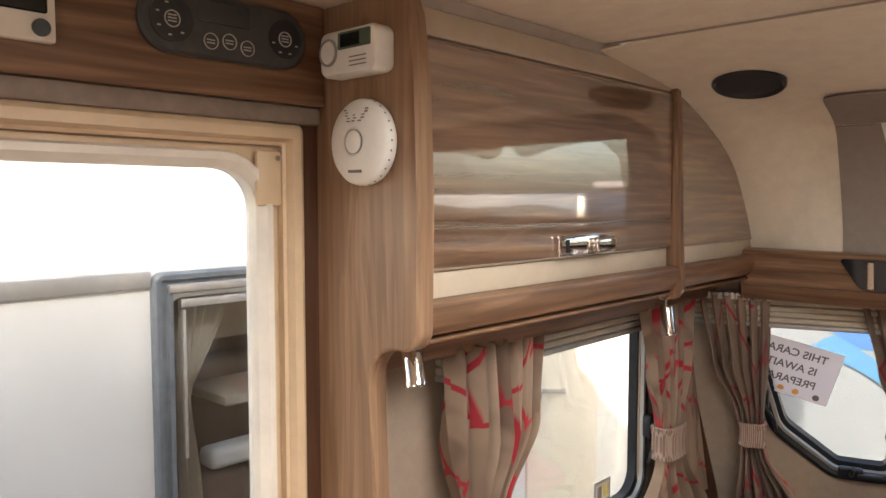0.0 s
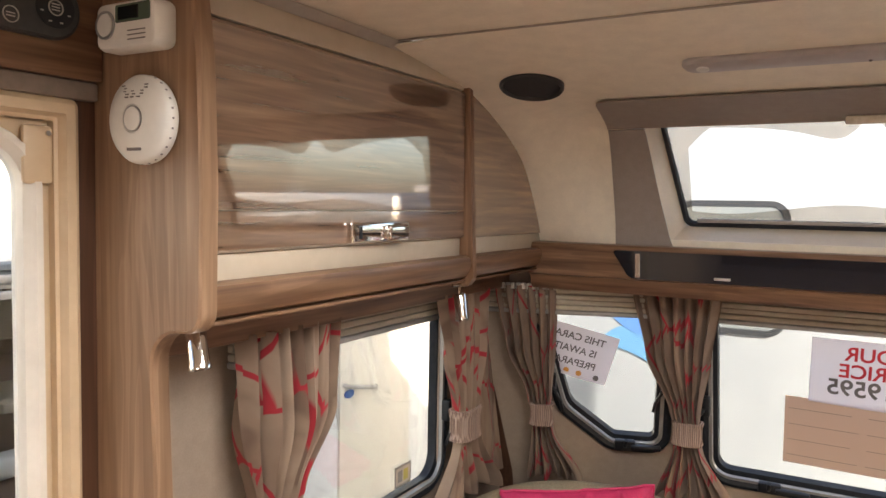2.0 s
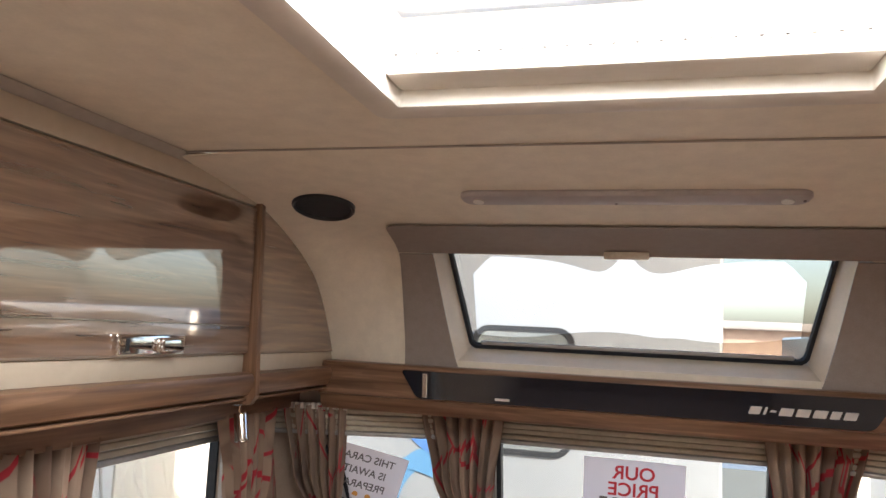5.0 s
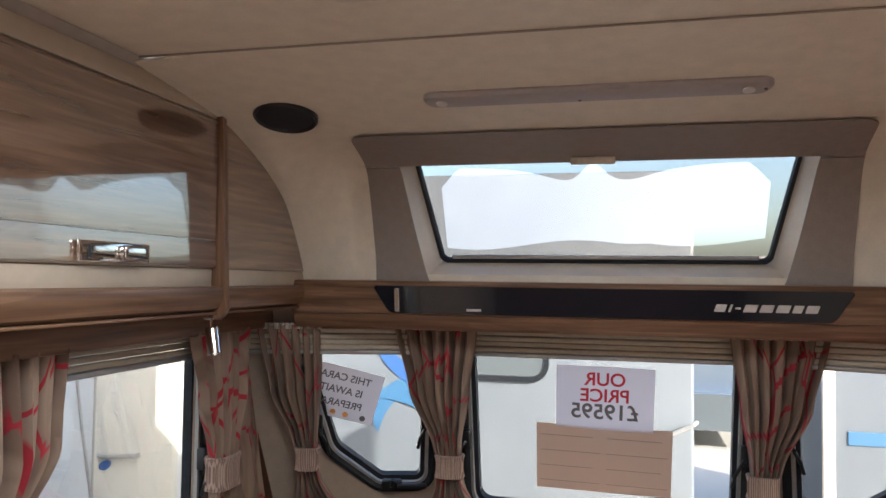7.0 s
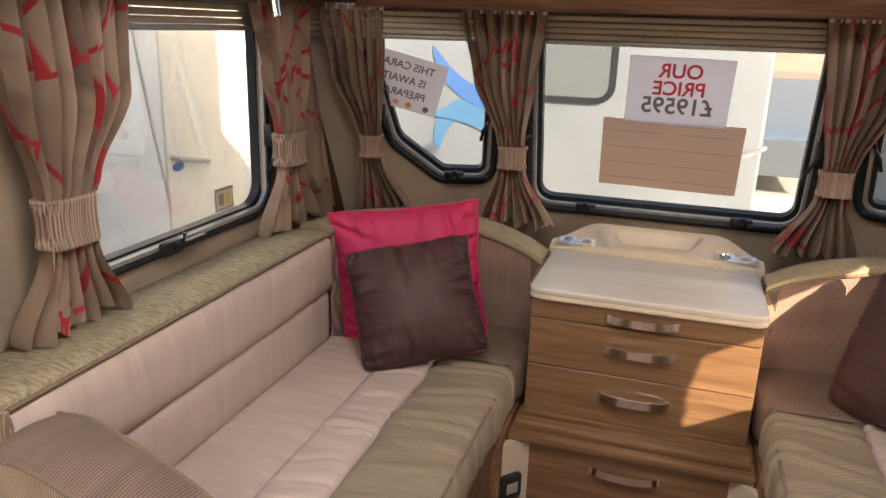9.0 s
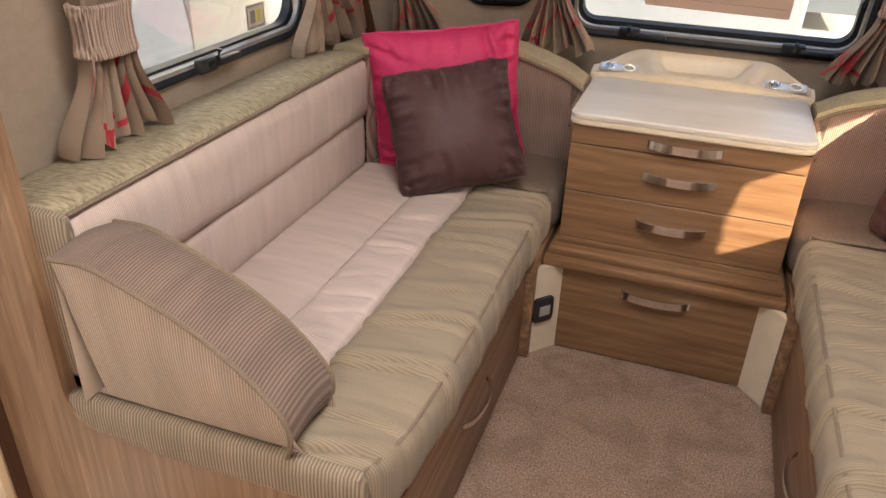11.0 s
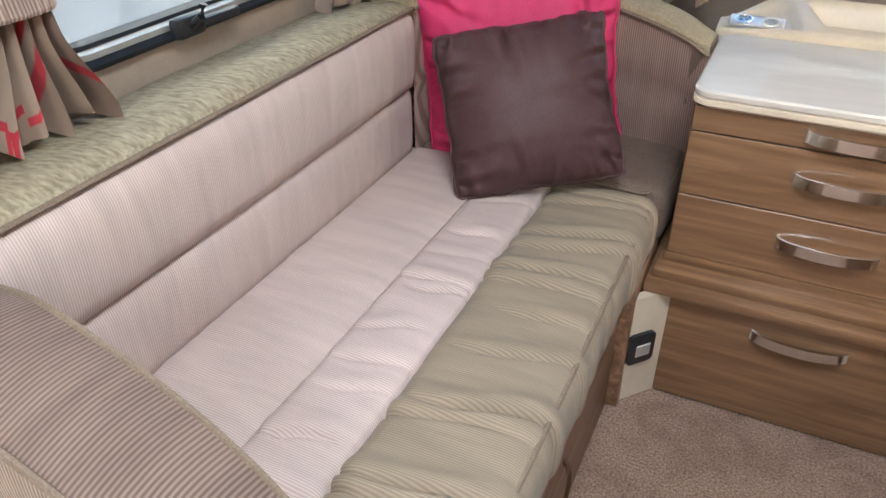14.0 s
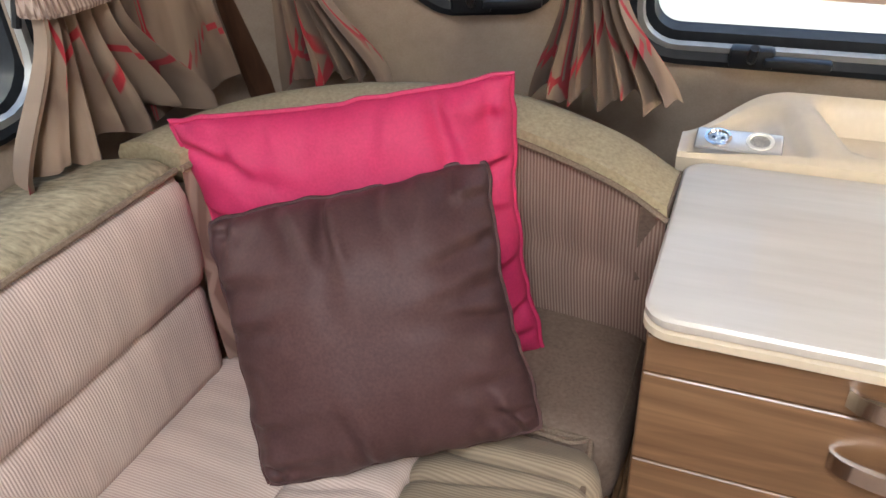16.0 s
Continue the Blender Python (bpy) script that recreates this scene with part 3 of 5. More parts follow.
def window_unit(name, outline, m, radius, label, stays, catches, f=1.0):
    """A caravan window: black seal, aluminium inner rail, acrylic pane, stays along the foot and catches at the sides."""
    th = thing(name, m @ Vector((outline[0][0], outline[0][1], 0)), label, "window", "", "structure")
    part("window_frame", ring(outline, [(0.0, 0.0), (0.002, 0.012), (0.014 * f, 0.016), (0.026 * f, 0.010), (0.030 * f, -0.004), (0.050 * f, -0.006), (0.052 * f, -0.03), (0.03 * f, -0.03)], m, radius), black_rubber, th)
    part("inner_rail", ring(inset(outline, 0.026 * f), [(0.0, 0.006), (0.001, 0.012), (0.010, 0.012), (0.012, 0.002)], m, max(radius - 0.026, 0.01) if not isinstance(radius, list) else [max(r - 0.026, 0.01) for r in radius]), alu, th, "grey aluminium rail")
    ins = inset(outline, 0.044 * f)
    rr = [max(r - 0.044 * f, 0.01) for r in radius] if isinstance(radius, list) else max(radius - 0.044 * f, 0.01)
    g = part("glass_pane", plate(rounded(ins, rr), [], m @ Matrix.Translation((0, 0, -0.024)), 0.004), glass, th)
    g.visible_shadow = False
    for u, v in stays:
        k = m @ Matrix.Translation((u, v, 0.012)) @ Matrix.Scale(1.45, 4)
        s = part("window_stay", box((-0.022, -0.012, 0), (0.022, 0.012, 0.016), 0.005, 2, k), black_plastic, th)
        part("stay_arm", box((0.012, -0.004, 0.010), (0.075, 0.006, 0.022), 0.003, 2, k), black_plastic, s)
        part("stay_knob", tube([k @ Vector((0, 0.0, 0.014)), k @ Vector((0, 0.012, 0.03)), k @ Vector((0.002, 0.026, 0.034))], 0.007, 8), black_plastic, s)
    for u, v, way in catches:
        k = m @ Matrix.Translation((u, v, 0.010)) @ Matrix.Scale(1.3, 4)
        s = part("window_catch", box((-0.011, -0.026, 0), (0.011, 0.022, 0.02), 0.005, 2, k), black_plastic, th)
        part("catch_lever", tube([k @ Vector(p) for p in ((0, -0.005, 0.018), (way * 0.012, -0.02, 0.03), (way * 0.024, -0.045, 0.03), (way * 0.028, -0.07, 0.024))], 0.0055, 8), black_plastic, s)
    return th


def blind(at, m, u0, u1, v0, v1, label):
    """Pleated blind folded up under the pelmet."""
    th = thing("window_blind", at, label, "blind")
    n, h = 4, (v1 - v0) / 4
    for i in range(n):
        part("pleat", box((u0, v0 + i * h, 0.022), (u1, v0 + (i + 1) * h - 0.002, 0.04 - 0.003 * (i % 2)), 0.004, 2, m), blind_cloth, th)
    part("bottom_rail", box((u0, v0 - 0.014, 0.02), (u1, v0 - 0.001, 0.045), 0.004, 2, m), alu, th)


SIDE_M = plane((-HALF, 0, 0), (0, 1, 0), (0, 0, 1))
SIDE_WIN = rect(1.245, 1.985, 0.778, 1.365)


def windows():
    global SIDE
    suede_surround()
    sunroof()
    rooflight()
    added_rear_rooflight()
    window_unit("window_front", CENTRE_WIN, CENTRE, 0.09, "wide front caravan window with black rubber seal and stays", [(-0.225, vz(0.765)), (0.235, vz(0.765))], [(-0.405, vz(1.0), -1), (0.405, vz(1.0), -1)])
    blind((0, 2.4, 1.27), CENTRE, -0.46, 0.46, vz(1.28), vz(1.345), "cream pleated blind folded up above the front window")
    for SIDE in (1, -1):
        window_unit("window_front_corner", CORNER_WIN, CORNER, [0.03, 0.07, 0.08, 0.12, 0.03], "angled front corner caravan window with black rubber seal", [(-0.17, vz(0.842))], [(-0.055, vz(1.06), -1), (-0.455, vz(1.25), 1), (-0.40, vz(1.04), 1)])
        blind((-0.8, 2.3, 1.27), CORNER, -0.60, 0.0, vz(1.28), vz(1.345), "cream pleated blind folded up above the corner window")
        window_unit("window_side", SIDE_WIN, SIDE_M, 0.10, "side caravan window with black rubber seal and aluminium rail", [(1.525, 0.800)], [(1.965, 1.0, -1), (1.965, 1.25, -1)], 0.72)
        # Right-hand blind is out of view, lowered to trim the chest's sun patch.
        blind((-1.0, 1.6, 1.28), SIDE_M, 1.12, 2.1, 1.285 if SIDE > 0 else 1.06, 1.35, "cream pleated blind folded up above the side window")
    SIDE = 1


windows()


# ---- entrance door and its surroundings ----
def entrance():
    m = plane((-1.05, 0, 0), (0, 1, 0), (0, 0, 1))
    th = thing("door_1", (-1.05, 0.5, 0), "cream caravan entrance door, closed, with a large window", "door", "", "structure")
    outer = rect(0.155, 0.828, 0.0, 1.724)
    part("door_frame", ring(outer, [(0.0, 0.0), (0.0, 0.02), (0.008, 0.026), (0.022, 0.026), (0.027, 0.012), (0.032, 0.010), (0.032, -0.04), (0.0, -0.04)], m, 0.012), door_cream, th)
    leaf = rect(0.188, 0.7965, 0.04, 1.691)
    part("leaf", plate(leaf, [inset(leaf, 0.030)], m @ Matrix.Translation((0, 0, -0.004)), 0.035), door_cream, th)
    win = rect(0.212, 0.784, 0.07, 1.682)
    part("window_frame", ring(win, [(0.0, 0.002), (0.004, 0.012), (0.014, 0.012), (0.026, 0.0), (0.026, -0.03), (0.0, -0.03)], m @ Matrix.Translation((0, 0, -0.004)), 0.085), off_white, th)
    g = part("glass_pane", plate(rounded(inset(win, 0.02), 0.065), [], m @ Matrix.Translation((0, 0, -0.022)), 0.004), glass, th)
    g.visible_shadow = False
    part("corner_plate", box((-1.051, 0.752, 1.60), (-1.041, 0.797, 1.684), 0.006), door_cream, th)
    s = part("screw", tube([(-1.042, 0.788, 1.673), (-1.0385, 0.788, 1.673)], 0.004, 10), brushed, th)
    st = thing("door_threshold", (-1.0, 0.5, 0), "pale grey plastic entrance step trim by the door", "step trim", "", "structure")
    part("tread", box((-1.05, 0.20, 0.001), (-0.86, 0.83, 0.05), 0.018, 3), white_plastic, st)
    h = thing("door_header", (-1.04, 0.3, 1.75), "wood-grain header board above the entrance door", "header board", "", "structure")
    part("board", box((-1.05, -2.3, 1.752), (-1.012, 0.857, 1.904), 0.003), wood_y, h)
    # Shadow below the header board, put in as a grey-brown strip.
    part("painted_shadow", box((-1.05, -0.6, 1.7245), (-1.020, 0.855, 1.751), 0.003), shadow_brown, h, "grey-brown strip that paints the shadow under the header")
    g = thing("door_side_trim", (-1.03, 0.85, 0), "dark brown recessed trim beside the door", "trim", "", "structure")
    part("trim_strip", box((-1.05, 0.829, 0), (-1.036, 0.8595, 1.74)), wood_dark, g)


def control_panel():
    """Oval switch panel on the header board: gauges, keys and a screen."""
    th = thing("control_panel", (-1.01, 0.69, 1.84), "charcoal oval control panel with round gauges and keys", "control panel")
    m = plane((-1.012, 0.688, 1.842), (0, 1, 0), (0, 0, 1))
    o = rect(-0.128, 0.128, -0.043, 0.043)
    part("housing", loft([[m @ Vector((p.x, p.y, h)) for p in rounded(inset(o, d), 0.0425 - d, 10)] for d, h in ((0, 0), (0, 0.006), (0.004, 0.010), (0.008, 0.010))]), dark_grey, th)
    part("screen", box((-0.048, 0.004, 0.0095), (0.03, 0.034, 0.0115), 0.001, 1, m), black_gloss, th)
    for u, r, n in ((-0.085, 0.030, 5), (0.088, 0.028, 4)):
        c = part("gauge", tube([m @ Vector((u, 0, 0.009)), m @ Vector((u, 0, 0.0115))], r, 32), black_plastic, th)
        part("gauge_key", ring(rect(u - 0.011, u + 0.011, -0.011, 0.011), [(0, 0.011), (0, 0.0128), (0.0015, 0.0128), (0.0015, 0.011)], m, 0.0109), mark_white, c)
        for k in range(3):
            part("print_bar", box((u - 0.006, 0.004 - 0.004 * k, 0.0113), (u + 0.006, 0.0056 - 0.004 * k, 0.0123), m=m), mark_white, c)
        for k in range(n):
            a = radians(200 + 140 * k / (n - 1)) if u > 0 else radians(110 + 200 * k / (n - 1))
            p = Vector((u + 0.021 * math.cos(a), 0.021 * math.sin(a)))
            part("mark", box((p.x - 0.0022, p.y - 0.001, 0.0112), (p.x + 0.0022, p.y + 0.001, 0.0122), m=m), mark_white, c)
    for u, v in ((-0.03, -0.02), (-0.002, -0.017), (0.026, -0.022)):
        k = part("key", ring(rect(u - 0.011, u + 0.011, v - 0.011, v + 0.011), [(0, 0.0095), (0, 0.0118), (0.0012, 0.0118), (0.0012, 0.0095)], m, 0.0109), mark_white, th)
        for q in range(2):
            part("print_bar", box((u - 0.006, v + 0.001 - 0.004 * q, 0.0095), (u + 0.006, v + 0.0026 - 0.004 * q, 0.0106), m=m), mark_white, k)


def heater_display():
    th = thing("heater_display", (-1.01, 0.41, 1.83), "ivory wall display with a dark screen and round button", "display")
    m = plane((-1.012, 0.40, 1.86), (0, 1, 0), (0, 0, 1))
    part("case", box((-0.075, -0.072, 0), (0.062, 0.075, 0.012), 0.004, 2, m), off_white, th)
    part("screen", box((-0.065, -0.04, 0.0115), (0.052, 0.062, 0.0135), 0.002, 1, m), lcd_dark, th)
    part("button", tube([m @ Vector((0.045, -0.056, 0.011)), m @ Vector((0.045, -0.056, 0.015))], 0.010, 20), black_plastic, th)


entrance()
control_panel()
heater_display()


# ---- end panel of the seat, pillar and alarms ----
def end_panel():
    """Wooden end panel, one board from the floor to the ceiling, cut out for the seat and the window wall."""
    th = thing("end_panel", (-0.7, 0.875, 0), "light wood-grain end panel rising from the seat to the ceiling", "panel", "", "structure")
    out = [(-1.045, 0.001), (-0.315, 0.001), (-0.315, 0.335)]
    for k in range(1, 8):
        a = radians(90 * k / 7)
        out.append((-0.345 + 0.03 * math.cos(a), 0.335 + 0.03 * math.sin(a)))
    out += [(-0.82, 0.372)]
    for k in range(0, 9):
        a = radians(270 - 90 * k / 8)
        out.append((-0.82 + 0.07 * math.cos(a), 0.442 + 0.07 * math.sin(a)))
    out += [(-0.890, 0.60), (-0.905, 1.10), (-0.915, 1.33)]
    for k in range(1, 9):
        a = radians(180 - 90 * k / 8)
        out.append((-0.86 + 0.055 * math.cos(a), 1.34 + 0.055 * math.sin(a)))
    for k in range(1, 7):
        a = radians(-90 + 90 * k / 6)
        out.append((-0.845 + 0.03 * math.cos(a), 1.425 + 0.03 * math.sin(a)))
    out += [(-0.812, 1.6), (-0.818, 1.78), (-0.830, 1.87), (-0.845, 1.9035), (-1.045, 1.9035)]
    bm = plate(out, [], XZ @ Matrix.Translation((0, 0, -0.86)), 0.03)
    part("board", bm, wood_pillar, th)
    # bright edging on the cut edge
    pts = [Vector((x, 0.875, z)) for x, z in out[1:-1]]
    loops = []
    for i, p in enumerate(pts):
        d = (pts[min(i + 1, len(pts) - 1)] - pts[max(i - 1, 0)]).normalized()
        nrm = Vector((d.z, 0, -d.x))
        loops.append([p + nrm * a + Vector((0, b, 0)) for a, b in ((-0.001, -0.017), (0.003, -0.014), (0.003, 0.014), (-0.001, 0.017))])
    part("edging", loft(loops), wood_pillar, th)


def smoke_alarm():
    c, m = (-0.912, 0.86, 1.693), plane((-0.912, 0.86, 1.693), (1, 0, 0), (0, 0, 1)) @ Matrix.Diagonal((0.93, 0.93, 0.85, 1))
    th = thing("smoke_alarm", c, "round white smoke alarm fixed to the wooden pillar", "smoke alarm")
    prof = [(0.058, 0.0), (0.066, 0.004), (0.068, 0.012), (0.067, 0.022), (0.062, 0.029), (0.045, 0.035), (0.022, 0.0375), (0.0205, 0.035), (0.0002, 0.035)]
    n = 48
    part("body", loft([[m @ Vector((r * math.cos(a), r * math.sin(a), h)) for a in (2 * math.pi * k / n for k in range(n))] for r, h in prof]), white_plastic, th)
    part("test_button", loft([[m @ Vector((r * math.cos(a), r * math.sin(a), h)) for a in (2 * math.pi * k / 32 for k in range(32))] for r, h in ((0.0175, 0.034), (0.0175, 0.038), (0.015, 0.040), (0.0002, 0.0405))]), white_plastic, th)
    part("button_ring", ring(rect(-0.0195, 0.0195, -0.0195, 0.0195), [(0, 0.0345), (0, 0.0378), (0.0022, 0.0378), (0.0022, 0.0345)], m, 0.0194), alu, th)
    for s, x0 in ((-1, -0.012), (0, 0.0), (1, 0.014)):
        for q in range(5):
            x, z = x0 + s * q * 0.003 + (0.003 if q % 2 else 0), 0.032 + q * 0.0045
            part("vent_slot", box((x - 0.003, z - 0.0008, 0.0345 - 0.0016 * q), (x + 0.003, z + 0.0008, 0.0385 - 0.0014 * q), m=m), mark_grey, th)
    for q in range(28):
        a = 2 * math.pi * q / 28
        k = m @ Matrix.Rotation(a, 4, "Z")
        part("vent_slot", box((0.0655, -0.0014, 0.015), (0.0679, 0.0014, 0.0185), m=k), mark_grey, th)
    part("print_bar", box((-0.016, -0.0475, 0.0325), (0.016, -0.042, 0.0352), 0.001, 1, m), mark_grey, th)


def co_alarm():
    c, m = (-0.920, 0.86, 1.822), plane((-0.920, 0.86, 1.822), (1, 0, 0), (0, 0, 1))
    th = thing("carbon_monoxide_alarm", c, "small white gas alarm with a green display and round button", "gas alarm")
    o = rect(-0.063, 0.062, -0.033, 0.033)
    part("body", loft([[m @ Vector((p.x, p.y, h)) for p in rounded(inset(o, d), max(0.014 - d, 0.003), 6)] for d, h in ((0.002, 0), (0.0, 0.004), (0.0, 0.029), (0.003, 0.0345), (0.007, 0.036))]), white_plastic, th)
    part("display", box((-0.018, 0.003, 0.0355), (0.052, 0.027, 0.0375), 0.002, 1, m), lcd, th)
    part("screen", box((-0.012, 0.006, 0.037), (0.03, 0.024, 0.0383), 0.001, 1, m), lcd_dark, th)
    part("button_ring", ring(rect(-0.060, -0.020, -0.018, 0.022), [(0, 0.0355), (0, 0.0385), (0.003, 0.0385), (0.003, 0.0355)], m, 0.0199), alu, th)
    part("test_button", tube([m @ Vector((-0.04, 0.002, 0.035)), m @ Vector((-0.04, 0.002, 0.0385))], 0.016, 28), white_plastic, th)
    for q in range(3):
        part("grille_slot", box((0.006, -0.010 - 0.006 * q, 0.0355), (0.042, -0.0085 - 0.006 * q, 0.0367), m=m), mark_grey, th)


end_panel()
smoke_alarm()
co_alarm()


# ---- overhead lockers ----
def overhead_locker():
    """Long wall locker: carcass, glossy lift-up door with catch, cream rails, rounded lower rail, and the short end unit under the curved ceiling."""
    th = thing("overhead_locker", (-0.95, 1.3, 1.40), "wood-grain overhead locker with a glossy lift-up door", "locker")
    part("body", box((-1.045, 0.892, 1.402), (-0.862, 1.69, 1.890), 0.002), wood_y, th)
    prof = [(-0.845, 1.503), (-0.838, 1.508), (-0.8395, 1.566), (-0.8400, 1.568), (-0.8402, 1.70), (-0.8405, 1.838), (-0.844, 1.844), (-0.848, 1.846)]
    outer = [[(x, y, z) for x, z in prof] + [(x - 0.02, y, z) for x, z in reversed(prof)] for y in (0.896, 1.686)]
    d = part("door", loft(outer), wood_gloss, th, degrees=8)
    # Crease in the door face; its highlight is drawn as a steel strip.
    part("crease_highlight", box((-0.8415, 0.897, 1.5655), (-0.8375, 1.685, 1.5685), 0.0008, 1), brushed, d, "crease along the door, its highlight drawn as bright metal")
    c = part("catch", box((-0.838, 1.235, 1.508), (-0.826, 1.425, 1.545), 0.004, 2), chrome, d, "chrome push catch")
    part("catch_lever", box((-0.828, 1.335, 1.511), (-0.812, 1.405, 1.540), 0.006, 3), chrome, c)
    part("catch_slot", box((-0.8265, 1.25, 1.515), (-0.8245, 1.258, 1.538)), black_plastic, c)
    part("top_rail", box((-0.862, 0.892, 1.848), (-0.846, 1.69, 1.888), 0.003), cream_board, th, "cream rail")
    part("bottom_rail", box((-0.862, 0.892, 1.460), (-0.850, 1.69, 1.502), 0.002), cream_board, th, "cream rail")
    lip = [(-0.86, 1.462), (-0.835, 1.462), (-0.822, 1.458), (-0.818, 1.446), (-0.821, 1.430), (-0.832, 1.412), (-0.86, 1.400)]
    part("lower_rail", loft([[(x, y, z) for x, z in lip] for y in (0.892, 1.69)]), wood_y, th)
    part("divider", loft([[(x, y, z) for x, z in ((-0.87, 1.385), (-0.826, 1.39), (-0.813, 1.41), (-0.822, 1.6), (-0.829, 1.80), (-0.833, 1.865), (-0.845, 1.878), (-0.87, 1.88))] for y in (1.690, 1.708)]), wood_z, th)
    e = thing("locker_end_unit", (-0.93, 1.9, 1.40), "short wood-grain locker end under the curved ceiling", "locker")
    body = [(1.708, 1.46), (2.19, 1.46), (2.165, 1.54), (2.12, 1.61), (2.055, 1.69), (1.98, 1.742), (1.90, 1.782), (1.80, 1.822), (1.708, 1.848)]
    part("body", loft([[(x, y, z) for y, z in body] for x in (-1.04, -0.865)]), wood_y, e)
    face = [(1.709, 1.503), (2.195, 1.503), (2.17, 1.55), (2.125, 1.62), (2.06, 1.70), (1.985, 1.752), (1.905, 1.792), (1.80, 1.832), (1.709, 1.856)]
    part("front_panel", loft([[(x, y, z) for y, z in face] for x in (-0.866, -0.846)]), wood_gloss, e)
    part("bottom_rail", box((-0.862, 1.708, 1.460), (-0.850, 2.20, 1.502), 0.002), cream_board, e, "cream rail")
    part("lower_rail", loft([[(x, y, z) for x, z in lip] for y in (1.708, 2.14)]), wood_y, e)
    p = thing("side_pelmet", (-0.98, 1.5, 1.34), "wood-grain pelmet board over the side window", "pelmet", "", "structure")
    part("board", box((-0.985, 0.892, 1.335), (-0.955, 2.22, 1.415), 0.004), wood_y, p)
    part("underside", box((-1.045, 0.892, 1.398), (-0.835, 2.15, 1.4035), 0.001), wood_y, p)
    s = thing("ceiling_cove", (-0.86, 1.2, 1.9), "grey strip between locker and ceiling", "cove", "", "structure")
    part("strip", loft([[(-0.90, y, 1.886), (-0.850, y, 1.887), (-0.832, y, 1.9035), (-0.90, y, 1.9045)] for y in (0.892, 1.39)]), grey_strip, s)
    part("strip", loft([[(-0.90, 1.39, 1.886), (-0.850, 1.39, 1.887), (-0.832, 1.39, 1.9035), (-0.90, 1.39, 1.9045)], [(-0.90, 1.70, 1.868), (-0.855, 1.70, 1.869), (-0.850, 1.70, 1.872), (-0.90, 1.70, 1.873)]]), grey_strip, s)


def spot_lamp(x, y, z, tilt, label):
    th = thing("spot_lamp", (x, y, z), label, "lamp")
    m = Matrix.Translation((x, y, z)) @ tilt
    part("mount", box((x - 0.012, y - 0.012, z), (x + 0.012, y + 0.03, z + 0.006), 0.002, 1), chrome, th)
    part("stem", tube([(x, y, z + 0.002), (x, y, z - 0.028)], 0.004, 8), chrome, th)
    n = 24
    prof = [(0.0005, -0.01), (0.013, -0.01), (0.0155, -0.014), (0.0155, -0.066), (0.017, -0.069), (0.017, -0.075), (0.0135, -0.076), (0.012, -0.06), (0.0005, -0.058)]
    part("head", loft([[m @ Vector((r * math.cos(a), r * math.sin(a), h)) for a in (2 * math.pi * k / n for k in range(n))] for r, h in prof]), chrome, th)


for SIDE in (1, -1):
    overhead_locker()
    spot_lamp(-0.868, 0.898, 1.412, pose(0, 0, -0.004, -6, -16, 0), "small chrome spot lamp hanging under the locker")
    spot_lamp(-0.855, 1.70, 1.385, pose(0, 0, -0.006, 4, -6, 0), "small chrome spot lamp hanging under the locker")
SIDE = 1


# ---- front pelmet, lamp, speakers ----
def front_pelmet():
    th = thing("front_pelmet", (0, 2.2, 1.34), "wood-grain front shelf with a black acrylic fascia", "pelmet", "", "structure")
    prof = [(2.16, 1.480), (2.135, 1.478), (2.128, 1.470), (2.138, 1.388), (2.150, 1.384), (2.162, 1.352), (2.175, 1.342), (2.52, 1.342), (2.52, 1.480)]
    part("shelf", loft([[(x, y, z) for y, z in prof] for x in (-0.86, 0.86)]), wood_x, th)
    m = plane((0, 2.1325, 1.428), (1, 0, 0), Vector((0, -0.12, 1)))
    o = [(-0.612, 0.038), (-0.565, -0.038), (0.565, -0.038), (0.612, 0.038)]
    pts = rounded(o, [0.006, 0.03, 0.03, 0.006], 6)
    part("fascia", loft([[m @ Vector((p.x * k, p.y * k, h)) for p in pts] for k, h in ((1, -0.004), (1, 0.003), (0.998, 0.0045))]), black_gloss, th, "glossy black acrylic strip")
    part("chrome_bar", box((-0.548, -0.034, 0.004), (-0.534, 0.032, 0.0065), 0.002, 1, m), brushed, th, "brushed metal accent")
    part("name_plate", box((-0.345, -0.029, 0.004), (-0.305, -0.022, 0.0055), 0.001, 1, m), silver_letter, th)
    # the badge, as plain slanted bars
    sh = m @ Matrix.Translation((0.418, -0.006, 0.0045)) @ Matrix(((1, 0.35, 0, 0), (0, 1, 0, 0), (0, 0, 1, 0), (0, 0, 0, 1)))
    x = -0.128
    for w in (0.030, 0.010, 0.018, 0.034, 0.034, 0.034, 0.026, 0.032):
        h = 0.0025 if w == 0.018 else 0.0095
        part("badge_bar", box((x, -h, 0), (x + w - 0.004, h, 0.002), 0.0015, 1, sh), silver_letter, th)
        x += w + 0.0035


